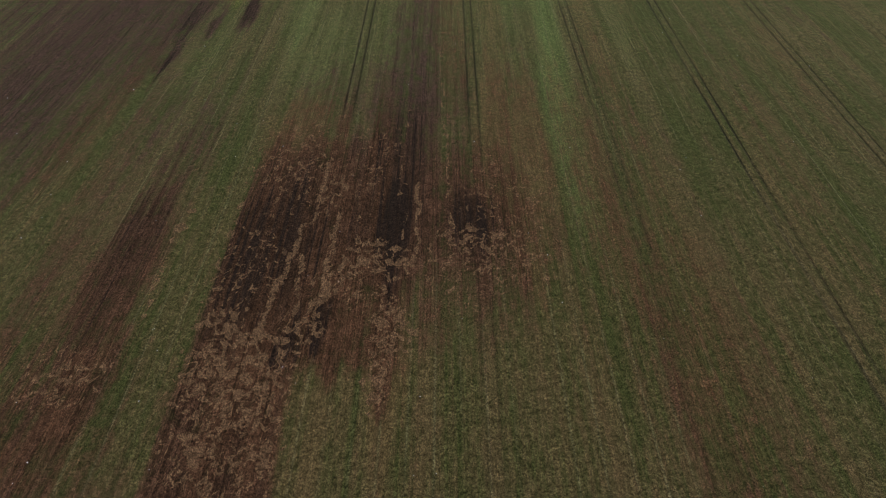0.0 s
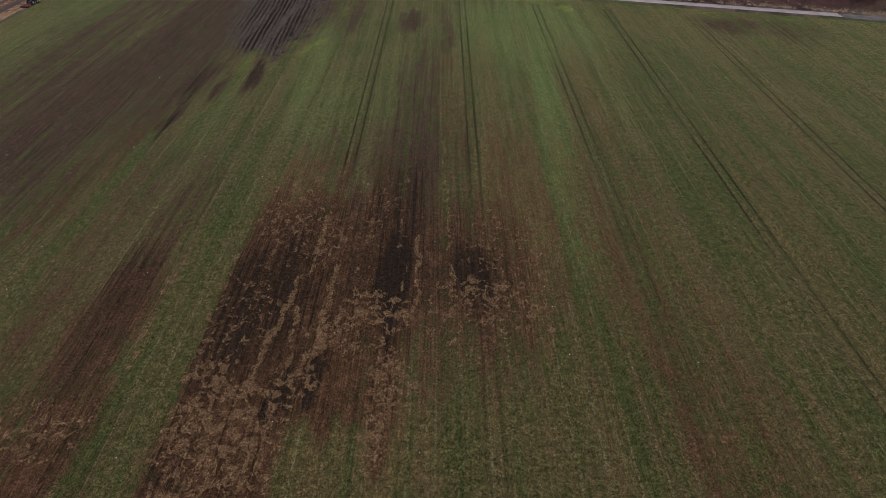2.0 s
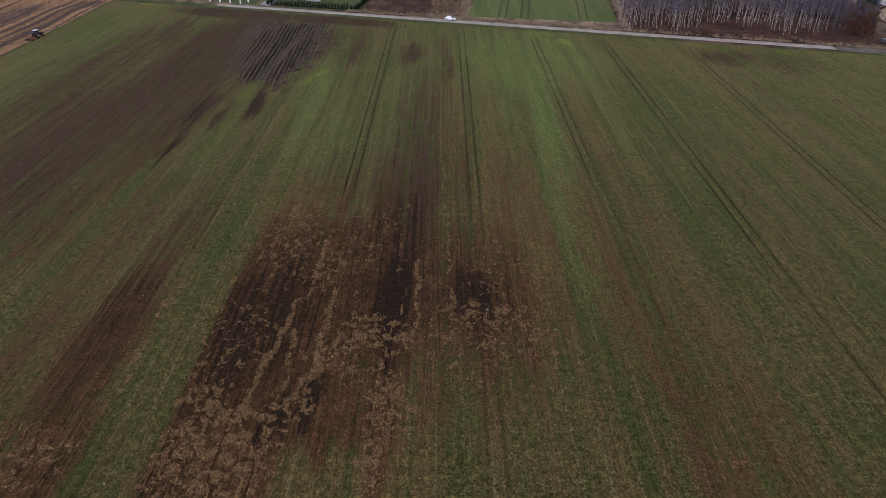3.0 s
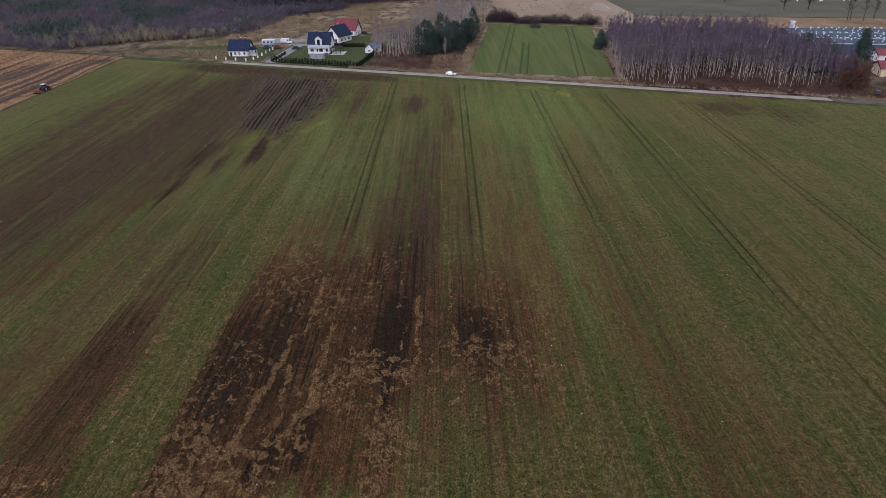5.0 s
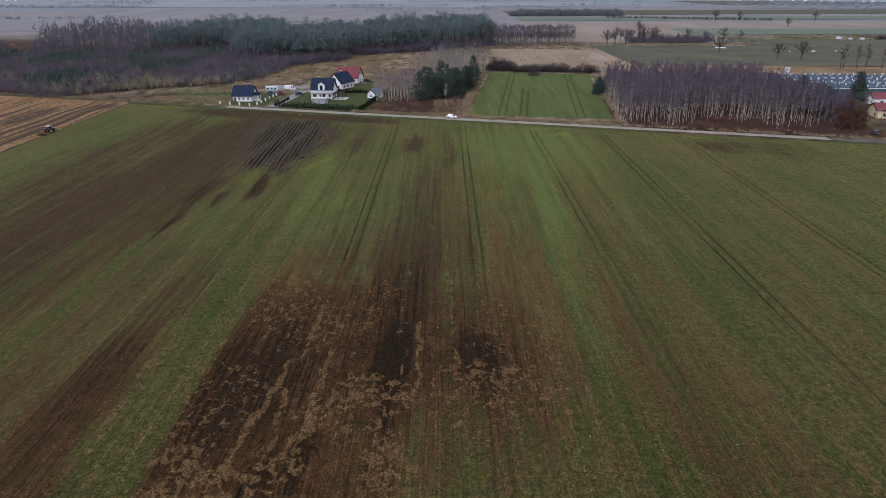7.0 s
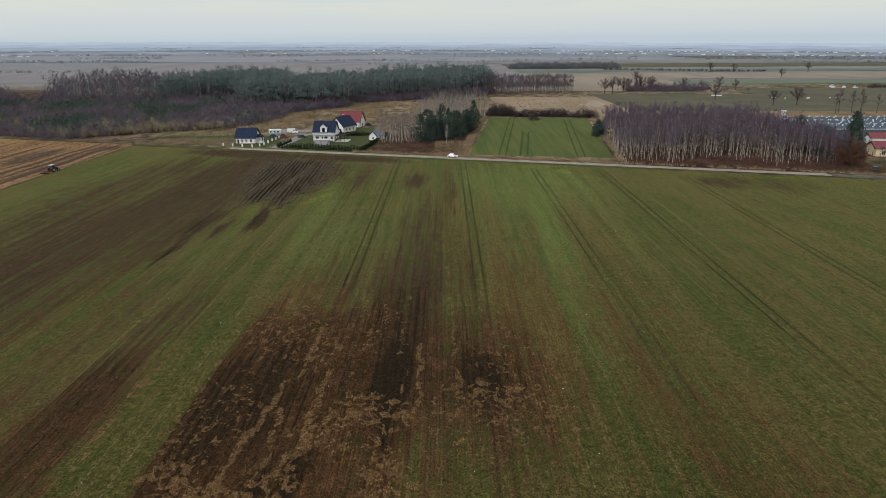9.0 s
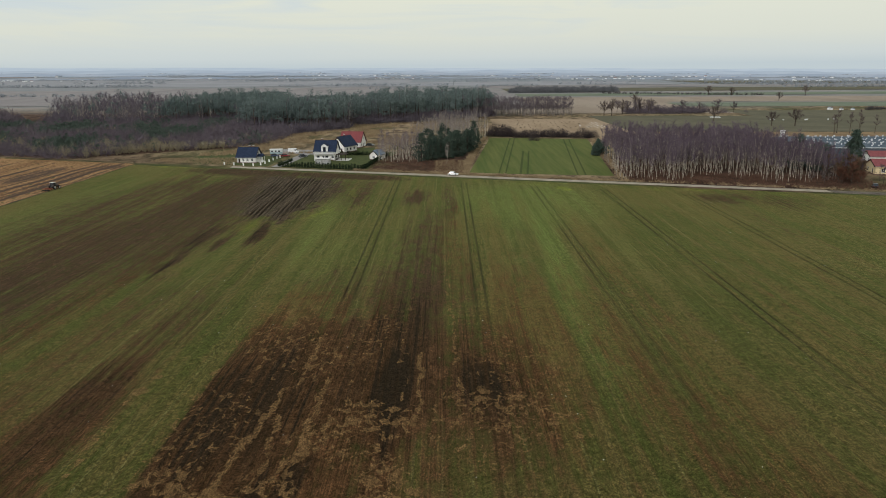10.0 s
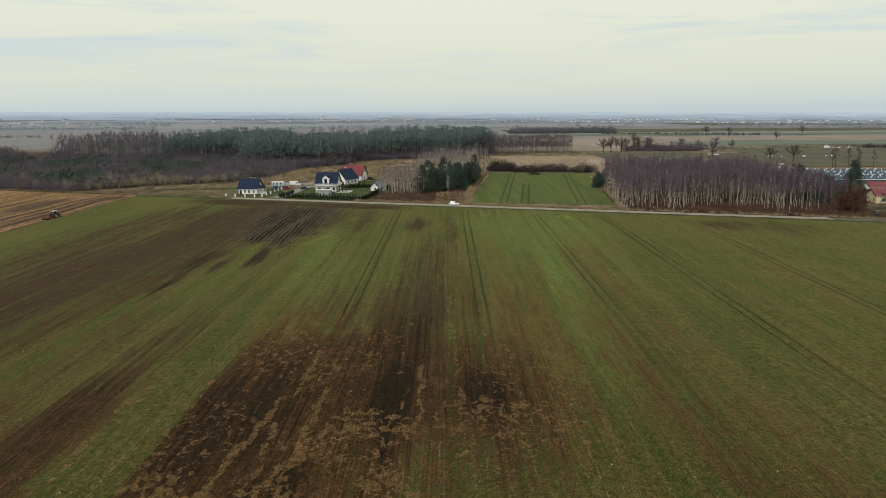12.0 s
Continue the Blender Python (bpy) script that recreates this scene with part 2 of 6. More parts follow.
RENDERY = surface("cream_wall_plaster", (0.62, 0.50, 0.30), (0.72, 0.60, 0.38), 0.6, 9.0, 0.85, 0.1)
TILE_NAVY = surface("navy_roof_tiles", (0.014, 0.022, 0.046), (0.030, 0.043, 0.080), 1.5, 12.0, 0.7, 0.5)
TILE_RED = surface("red_roof_tiles", (0.15, 0.030, 0.034), (0.23, 0.055, 0.055), 1.5, 12.0, 0.6, 0.5)
TILE_GREY = surface("grey_blue_roof_sheet", (0.10, 0.14, 0.19), (0.17, 0.22, 0.28), 1.0, 9.0, 0.5, 0.3)
CHIM = surface("chimney_brick", (0.10, 0.055, 0.045), (0.20, 0.12, 0.10), 3.0, 18.0, 0.9, 0.4)
WOODD = surface("dark_stained_wood", (0.022, 0.016, 0.013), (0.055, 0.038, 0.028), 2.0, 15.0, 0.7, 0.3, stretch=(1, 1, 0.2))
FRAME = surface("white_window_frame", (0.70, 0.70, 0.69), (0.80, 0.80, 0.79), 3.0, 20.0, 0.5, 0.05)
CONCRETE = surface("pale_concrete", (0.55, 0.54, 0.51), (0.70, 0.69, 0.66), 1.5, 11.0, 0.9, 0.2)
GLASS = Nodes("dark_window_glass", 0.5)
GLASS = GLASS.done((0.018, 0.022, 0.028), 0.06)
RUBBER = surface("tyre_rubber", (0.012, 0.012, 0.012), (0.026, 0.025, 0.024), 4.0, 20.0, 0.85, 0.3)
STEEL = surface("grey_steel", (0.35, 0.35, 0.36), (0.5, 0.5, 0.5), 3.0, 20.0, 0.45, 0.1, metal=0.7)
BIRCHBARK = bark_material("birch_bark", (0.27, 0.235, 0.19), (0.53, 0.475, 0.39), (0.07, 0.06, 0.055))
GREYBARK = bark_material("grey_bark", (0.13, 0.11, 0.10), (0.25, 0.225, 0.205), (0.05, 0.042, 0.038))
DARKBARK = bark_material("dark_bark", (0.055, 0.042, 0.034), (0.105, 0.080, 0.062), (0.03, 0.024, 0.02))
TWIG = leaf_material("birch_twigs", (0.078, 0.057, 0.076), (0.176, 0.137, 0.164))
TWIG_GREY = leaf_material("grey_twigs", (0.070, 0.054, 0.052), (0.165, 0.132, 0.122))
TWIG_PALE = leaf_material("pale_birch_twigs", (0.15, 0.125, 0.118), (0.30, 0.26, 0.24))
# tall wood twigs, with bluish distance haze put into the colour
TWIG_WOOD = leaf_material("hazy_wood_twigs", (0.084, 0.071, 0.090), (0.170, 0.146, 0.168))
TWIG_RUST = leaf_material("rusty_leaves", (0.070, 0.034, 0.023), (0.145, 0.072, 0.045))
TWIG_GOLD = leaf_material("golden_larch_needles", (0.17, 0.145, 0.095), (0.30, 0.26, 0.175))
PINE = leaf_material("pine_needles", (0.030, 0.050, 0.040), (0.086, 0.116, 0.088))
PINE_YOUNG = leaf_material("young_pine_needles", (0.052, 0.074, 0.062), (0.104, 0.130, 0.104))
# forest needles and twigs, lightened and blued to paint distance haze
PINE_FAR = leaf_material("hazy_forest_needles", (0.086, 0.117, 0.116), (0.166, 0.202, 0.188))
TWIG_FAR = leaf_material("hazy_forest_twigs", (0.082, 0.067, 0.080), (0.165, 0.137, 0.154))
THUJA = leaf_material("thuja_leaves", (0.012, 0.022, 0.012), (0.030, 0.048, 0.022))
DRYGRASS = leaf_material("dry_grass_stalks", (0.20, 0.14, 0.08), (0.40, 0.31, 0.19))


def paint(name, col, rough=0.35):
    return surface(name, tuple(c * 0.82 for c in col), col, 1.0, 12.0, rough, 0.02)

# ---- mesh helpers ----
GZ = -0.10        # level of the open ground; the sown field lies at 0
SLOPE = -0.308    # the road and the field's far edge run at this slope


class Shape:
    """Collects boxes, prisms, tubes and triangles into one mesh."""

    def __init__(self):
        self.v, self.f = [], []

    def add(self, verts, faces):
        k = len(self.v)
        self.v += [tuple(p) for p in verts]
        self.f += [tuple(k + i for i in face) for face in faces]
        return self

    def box(self, x0, x1, y0, y1, z0, z1):
        v = [(x, y, z) for z in (z0, z1) for x, y in ((x0, y0), (x1, y0), (x1, y1), (x0, y1))]
        return self.add(v, [(3, 2, 1, 0), (4, 5, 6, 7), (0, 1, 5, 4), (1, 2, 6, 5), (2, 3, 7, 6), (3, 0, 4, 7)])

    def prism(self, outline, y0, y1, taper=1.0):
        """An outline in x and z, drawn out along y; the far ends may be narrower at the top (taper)."""
        n = len(outline)
        zs = [z for _, z in outline]
        lo, hi = min(zs), max(zs)
        mid, half = (y0 + y1) / 2, (y1 - y0) / 2
        side = [half * (1 + (taper - 1) * (z - lo) / max(hi - lo, 1e-6)) for z in zs]
        v = [(x, mid - s, z) for (x, z), s in zip(outline, side)] + [(x, mid + s, z) for (x, z), s in zip(outline, side)]
        faces = [tuple(range(n)), tuple(range(2 * n - 1, n - 1, -1))]
        faces += [(i, n + i, n + (i + 1) % n, (i + 1) % n) for i in range(n)]
        return self.add(v, faces)

    def disc(self, centre, axis, r, depth, n=14, r1=None):
        """A drum round an axis ('x', 'y' or 'z')."""
        r1 = r if r1 is None else r1
        v = []
        for d, rad in ((-depth / 2, r), (depth / 2, r1)):
            for i in range(n):
                a, b = rad * math.cos(2 * math.pi * i / n), rad * math.sin(2 * math.pi * i / n)
                p = {"x": (d, a, b), "y": (a, d, b), "z": (a, b, d)}[axis]
                v.append(tuple(c + q for c, q in zip(centre, p)))
        faces = [tuple(range(n - 1, -1, -1)), tuple(range(n, 2 * n))]
        faces += [(i, (i + 1) % n, n + (i + 1) % n, n + i) for i in range(n)]
        return self.add(v, faces)

    def mesh(self, name, bevel=0.0, smooth=False):
        me = bpy.data.meshes.new(name)
        me.from_pydata(self.v, [], self.f)
        bm = bmesh.new()
        bm.from_mesh(me)
        if bevel:
            bmesh.ops.bevel(bm, geom=list(bm.edges), offset=bevel, segments=1, affect="EDGES")
        bmesh.ops.recalc_face_normals(bm, faces=list(bm.faces))
        if smooth:
            for f in bm.faces:
                f.smooth = True
        bm.to_mesh(me)
        bm.free()
        return me


def tri_mesh(name, tris):
    """A mesh of loose triangles, (n, 3, 3)."""
    tris = np.asarray(tris, dtype=np.float32).reshape(-1, 3)
    n = len(tris) // 3
    me = bpy.data.meshes.new(name)
    me.vertices.add(3 * n)
    me.vertices.foreach_set("co", tris.ravel())
    me.loops.add(3 * n)
    me.loops.foreach_set("vertex_index", np.arange(3 * n, dtype=np.int32))
    me.polygons.add(n)
    me.polygons.foreach_set("loop_start", np.arange(0, 3 * n, 3, dtype=np.int32))
    me.update(calc_edges=True)
    return me


def part(name, shape, material, parent, label="", bevel=0.0, m=None, smooth=False):
    me = shape.mesh(name, bevel, smooth) if isinstance(shape, Shape) else shape
    if not me.materials:
        me.materials.append(material)
    ob = new(name, me)
    ob.parent = parent
    if m is not None:
        ob.matrix_basis = m
    return tagged(ob, label)


def thing(name, label, category, group="", kind="", m=None):
    ob = new(name)
    ob.empty_display_size = 0.3
    if m is not None:
        ob.matrix_basis = m
    return tagged(ob, label, category, group, kind)


def ground_y(x, v):
    """The y of a place x along a line that runs like the road, v metres off at x = 0."""
    return v + SLOPE * x


def sheet(name, xs, vs, material, label, category, z=None, attrs=None, shear=0.0, lean=0.0):
    """A ground sheet over the grid xs by vs; rows follow the slope 'shear', columns lean by 'lean'."""
    xs, vs = np.asarray(xs, float), np.asarray(vs, float)
    X, V = np.meshgrid(xs, vs)
    Y = V + shear * X
    X = X + lean * (Y - Y[:1].mean())
    Z = z(X, Y) if callable(z) else np.full_like(X, GZ if z is None else z)
    me = bpy.data.meshes.new(name)
    nx, ny = len(xs), len(vs)
    i = np.arange(nx * ny).reshape(ny, nx)
    quads = np.stack([i[:-1, :-1], i[:-1, 1:], i[1:, 1:], i[1:, :-1]], -1).reshape(-1, 4)
    me.vertices.add(nx * ny)
    me.vertices.foreach_set("co", np.stack([X, Y, Z], -1).astype(np.float32).ravel())
    me.loops.add(quads.size)
    me.loops.foreach_set("vertex_index", quads.astype(np.int32).ravel())
    me.polygons.add(len(quads))
    me.polygons.foreach_set("loop_start", np.arange(0, quads.size, 4, dtype=np.int32))
    me.polygons.foreach_set("use_smooth", np.ones(len(quads), dtype=bool))
    me.update(calc_edges=True)
    for key, fun in (attrs or {}).items():
        at = me.attributes.new(key, "FLOAT", "POINT")
        at.data.foreach_set("value", np.clip(fun(X, Y), 0, 1).astype(np.float32).ravel())
    me.materials.append(material)
    return tagged(new(name, me), label, category, "", "structure")


def spot(X, Y, x, y, rx, ry, turn=0.0, soft=0.5, amount=1.0):
    """A soft-edged oval, 'amount' at its middle."""
    c, s = math.cos(radians(turn)), math.sin(radians(turn))
    u, v = (X - x) * c + (Y - y) * s, -(X - x) * s + (Y - y) * c
    d = np.sqrt((u / rx) ** 2 + (v / ry) ** 2)
    t = np.clip((1 + soft - d) / (2 * soft), 0, 1)
    return amount * t * t * (3 - 2 * t)


def union(*fields):
    out = fields[0]
    for f in fields[1:]:
        out = np.maximum(out, f)
    return out


def wander(X, Y, size, seed):
    """Smooth random waves of about that size, between -1 and 1."""
    r = np.random.default_rng(seed)
    out = np.zeros_like(X)
    for k in range(6):
        a, ph, s = r.uniform(0, 6.28), r.uniform(0, 6.28), size * r.uniform(0.6, 1.6)
        out = out + np.sin((X * math.cos(a) + Y * math.sin(a)) * 6.28 / s + ph)
    return out / 3.5


def land(x, y):
    """The far land, tilted to fit the horizon in the camera's view: up to the west, down to the east."""
    t = np.clip((np.hypot(x, y) - 1000) / 1600, 0, 1)
    return GZ - 0.011 * x * t * t * (3 - 2 * t)


# ---- the sown field ----
# tramlines: place across the field, how clearly they show
TRAMLINES = ((-44.8, 0.4), (-19.7, 0.95), (5.3, 1.0), (30.3, 0.8), (53.6, 1.0), (78.6, 0.75), (102.6, 0.4))


def plot(X, Y, corners, soft):
    """A soft-edged convex plot with these corners, counter-clockwise."""
    out = np.ones_like(X)
    for (x0, y0), (x1, y1) in zip(corners, corners[1:] + corners[:1]):
        ln = math.hypot(x1 - x0, y1 - y0)
        d = ((x1 - x0) * (Y - y0) - (y1 - y0) * (X - x0)) / ln
        out = np.minimum(out, np.clip(0.5 + d / (2 * soft), 0, 1))
    return out


def trail(X, Y, points, width, amount=1.0, soft=0.9):
    """A soft band of that half-width along a bent line."""
    near = np.full_like(X, 1e9)
    for (x0, y0), (x1, y1) in zip(points, points[1:]):
        dx, dy = x1 - x0, y1 - y0
        k = np.clip(((X - x0) * dx + (Y - y0) * dy) / (dx * dx + dy * dy), 0, 1)
        near = np.minimum(near, np.hypot(X - x0 - k * dx, Y - y0 - k * dy))
    t = np.clip((1 + soft - near / (0.72 * width)) / (2 * soft), 0, 1)
    return amount * t * t * (3 - 2 * t)


def plough_mask(X, Y):
    W, Z = X + wander(X, Y, 12, 8) * 1.5, Y + wander(X, Y, 9, 9) * 3
    return plot(W, Z, [(-48, 178), (-42, 204), (-41, 224), (-43, 250), (-73, 258), (-69, 217), (-64, 190)], 4.0)


def rut_mask(X, Y):
    out = np.zeros_like(X)
    for c, k in TRAMLINES:
        for side in (-0.95, 0.95):
            out = np.maximum(out, k * np.clip((0.31 - np.abs(X - c - side)) / 0.15, 0, 1) * np.clip((0.3 if c < 40 else 0.75) + (Y - 60) / 110, 0.22, 1))
    fade = np.clip(0.92 + 0.3 * wander(X * 3, Y, 60, 5), 0.5, 1)
    patch = spot(X, Y, -14, 84, 24, 30, 0, 0.3)
    loop = np.clip((0.3 - np.abs(np.hypot(X + 48.2, (Y - 174) * 0.5) - 3.5)) / 0.2, 0, 1) * (Y > 172) * 0.7
    return union(out * fade * (1 - 0.85 * patch) * (Y - SLOPE * X < 241), loop)


def comb(X, seed, width=0.9):
    """Each drill row has its own random number, -1 to 1, and so has each bundle of rows."""
    r = np.random.default_rng(seed)
    k = np.arange(-400, 400)
    return 0.6 * np.interp(X / width, k, r.uniform(-1, 1, 800)) + 0.4 * np.interp(X / (width * 3.7), k, r.uniform(-1, 1, 800))


def bare_mask(X, Y):
    c1, c2 = comb(X, 61), comb(X, 62)
    W = X + wander(X, Y, 16, 2) * 0.5
    Z = Y + c1 * 9 + wander(X, Y, 30, 3) * 3
    U = Y + c2 * 22
    column = np.clip((8.3 - np.abs(W + 26.9)) / 2.0, 0, 1) * np.clip((116 - Y - 7 * c1) / 22, 0, 0.96) * np.clip((Y - 22) / 8, 0, 1)
    main = union(column, spot(W, Y, -19.5, 70, 4, 16, 0, 0.5, 0.8), spot(W, Y + c1 * 6, -12, 84, 11, 25, 0, 0.3, 0.95), spot(W, Z, 3, 81, 11, 18, 0, 0.6, 0.86),
                 spot(W, Z, 12, 80, 6, 14, 0, 0.6, 0.50), spot(W, Y + c1 * 5, 4, 82, 13, 24, 0, 0.5, 0.72), spot(W, U, -8, 118, 9, 34, 0, 0.6, 0.64), spot(W, U, -6, 155, 7, 42, 0, 0.7, 0.60),
                 spot(W, U, 1, 135, 5, 34, 0, 0.7, 0.5), spot(W, Z, -26.5, 36, 6.3, 16, 0, 0.15, 0.86), spot(W, Z, -9, 56, 3.6, 9, 0, 0.5, 0.78),
                 spot(W, Z, -24, 114, 9, 18, 0, 0.7, 0.5), spot(W, Y + c1 * 3, -15, 57.5, 9, 8, 0, 0.4, 0.85), spot(W, Z, -1, 62, 5, 8, 0, 0.7, 0.45))
    west = union(spot(W, Z, -48.6, 70, 5.6, 26, 0, 0.45, 0.70), spot(W, U, -47, 100, 5, 18, 0, 0.6, 0.45), spot(W, Z, -48, 46, 8, 12, 0, 0.5, 0.78), spot(W, U, -46, 34, 12, 20, 0, 0.6, 0.62),
                 spot(W, U, -59, 60, 5, 34, 0, 0.7, 0.46), spot(W, U, -58, 100, 6, 30, 0, 0.7, 0.42))
    upper = union(spot(W, U, -78, 190, 20, 64, 0, 0.6, 0.78), spot(W, U, -88, 145, 18, 60, 0, 0.6, 0.78), spot(W, Z, -62, 225, 27, 42, 0, 0.5, 0.80), spot(W, U, -106, 180, 14, 60, 0, 0.6, 0.62),
                  spot(W, U, -86, 128, 13, 40, 0, 0.6, 0.78), spot(W, U, -96, 165, 8, 56, 0, 0.6, 0.62), spot(W, U, -80, 180, 8, 56, 0, 0.6, 0.72), spot(W, U, -70, 140, 6, 36, 0, 0.6, 0.66),
                  spot(W, U, -75, 100, 9, 30, 0, 0.6, 0.60), spot(W, Y + c2 * 8, -63.6, 138, 1.8, 13, 0, 0.9, 0.85), spot(W, Y + c2 * 9, -64, 161, 3.2, 18, 0, 0.9, 0.85), spot(W, Y + c2 * 9, -67, 150, 2.4, 22, 0, 0.9, 0.7), spot(W, Y + c2 * 5, -57.6, 155, 1.6, 9, 0, 0.8, 0.85),
                  spot(W, Y + c2 * 9, -50.6, 166, 1.8, 13, 3, 0.8, 0.9), spot(W, U, -80, 220, 14, 42, 0, 0.6, 0.80), spot(W, U, -98, 235, 18, 26, 0, 0.6, 0.62),
                  spot(W, U, -116, 200, 14, 50, 0, 0.7, 0.46), spot(W, U, -60, 180, 5, 24, 0, 0.6, 0.5))
    far = union(spot(W, U, -30.5, 216, 5, 22, 0, 0.7, 0.62), spot(W, Y + c2 * 6, -11, 213, 4.5, 13, 0, 0.6, 0.74), spot(W, U, 0, 200, 3, 36, 0, 0.7, 0.56),
                spot(W, Y + c1 * 4, 89, 206, 9, 10, 0, 0.7, 0.66), spot(W, U, 86, 173, 4, 40, 0, 0.7, 0.25), spot(W, Z, 106, 199, 10, 12, 0, 0.7, 0.52),
                spot(W, Y, -44, 258, 30, 7, -17, 0.6, 0.95), spot(W, Y, -85, 271, 28, 10, -17, 0.6, 0.9), spot(W, Y + c2 * 4, -32, 236, 8, 10, 0, 0.6, 0.5))
    east = union(spot(W, U, 13, 104, 8, 36, 0, 0.7, 0.36), spot(W, U, 26, 84, 9, 34, 0, 0.7, 0.34), spot(W, U, 33, 50, 9, 40, 0, 0.7, 0.46),
                 spot(W, U, 34, 122, 4, 50, 0, 0.7, 0.30), spot(W, U, 77, 135, 4, 45, 0, 0.7, 0.22), spot(W, U, 62, 110, 6, 50, 0, 0.7, 0.18))
    return union(main, west, upper, far, east, 1.0 * plough_mask(X, Y))


def furrow(X, Y):
    """Height of the ploughed ground, 0 in the open furrows and 1 between them."""
    bend = X + 0.05 * (Y - 220) + wander(X, Y * 0.4, 22, 15) * 0.2 + wander(X, Y, 7, 18) * 0.1
    deep = np.clip(0.5 - np.abs((bend / 1.4) % 1 - 0.5) * 1.35, 0, 0.5) / 0.5
    clear = np.clip(0.80 + 0.6 * wander(X * 2.2, Y * 0.30, 14, 19), 0, 1) * np.clip(1.15 - np.abs(X + 57) / 16, 0.35, 1)
    clods = np.clip(0.9 * wander(X * 1.2, Y * 0.5, 4, 20) - 0.25, 0, 1) * np.clip((X + 56) / 8, 0, 1)
    return 1 - np.clip(deep * clear + 0.8 * clods, 0, 1)


def dark_soil_shade_mask(X, Y):
    Z = Y + wander(X, Y, 14, 4) * 2 + comb(X, 65) * 5
    # furrow bottoms: their shade is put into the soil colour
    deep = np.clip(1 - furrow(X, Y), 0, 1)
    return union(spot(X, Z, -8.4, 82, 2.6, 12, 0, 0.7, 1.15), spot(X, Z, 3.6, 81, 3.4, 8, 0, 0.7, 0.75), spot(X, Z, -14, 80, 4.0, 10, 0, 0.7, 0.36), spot(X, Z, -8, 98, 5, 24, 0, 0.7, 0.45),
                 spot(X, Z, -24, 78, 5, 18, 0, 0.7, 0.55), spot(X, Z, -30, 71, 4, 16, 0, 0.6, 0.6), spot(X, Z, -17.6, 58.5, 1.6, 3.6, 0, 0.4, 0.7),
                 spot(X, Z, -21.5, 56, 2.2, 4, 0, 0.4, 0.6), spot(X, Z, -63.6, 136, 1.6, 7, 0, 0.9, 0.45),
                 spot(X, Z, -64, 162, 2.2, 9, 0, 0.9, 0.42), spot(X, Z, -50.5, 164, 2, 10, 4, 0.8, 0.5), spot(X, Z, -49, 76, 3, 22, 0, 0.7, 0.4),
                 plough_mask(X, Y) * (0.02 + 1.25 * deep))


def straw_mask(X, Y):
    W, Z = X + wander(X, Y, 7, 11) * 0.5, Y + wander(X, Y, 9, 12) * 1.2 + comb(X, 63) * 1.0
    low = union(spot(W, Z, -27, 50, 8.0, 9, 0, 0.4, 0.54), spot(W, Z, -26, 39, 7.5, 9, 0, 0.5, 0.44), spot(W, Z, -31, 58.5, 4.5, 3.5, 0, 0.6, 0.55), spot(W, Z, -20.5, 58.5, 3.5, 4, 0, 0.6, 0.50),
                spot(W, Z, -10, 71.5, 6, 3.2, 0, 0.5, 0.56), spot(W, Z, -15.5, 68, 4, 3.0, 20, 0.5, 0.50), spot(W, Z, -7.6, 58, 3.2, 5.5, 0, 0.5, 0.62), spot(W, Z, -9, 50, 1.8, 5, 0, 0.6, 0.55),
                spot(W, Z, 5, 76, 9, 3.5, 0, 0.6, 0.47), spot(W, Z, 9.5, 72, 6, 5.5, 0, 0.7, 0.38), spot(W, Z, 2, 68, 8, 7, 0, 0.7, 0.30), spot(W, Z, -49, 50, 6, 5, 0, 0.7, 0.40),
                spot(W, Z, -30, 70, 5, 12, 0, 0.7, 0.26), spot(W, Z, -20, 90, 4, 7, 0, 0.7, 0.42), spot(W, Z, -28, 100, 7, 10, 0, 0.8, 0.36), spot(W, Z, -13, 98, 6, 14, 0, 0.8, 0.22),
                spot(W, Z, -13, 63, 5, 4, 0, 0.8, 0.30), spot(W, Z, 10, 86, 9, 16, 0, 0.8, 0.24))
    holes = union(spot(W, Z, -23, 57, 1.7, 2.6, 0, 0.4), spot(W, Z, -33, 57.2, 1.2, 1.3, 0, 0.4), spot(W, Z, -19.7, 62, 1.3, 1.7, 0, 0.4), spot(W, Z, -8.2, 82, 2.6, 8, 0, 0.4))
    return low * (1 - holes)


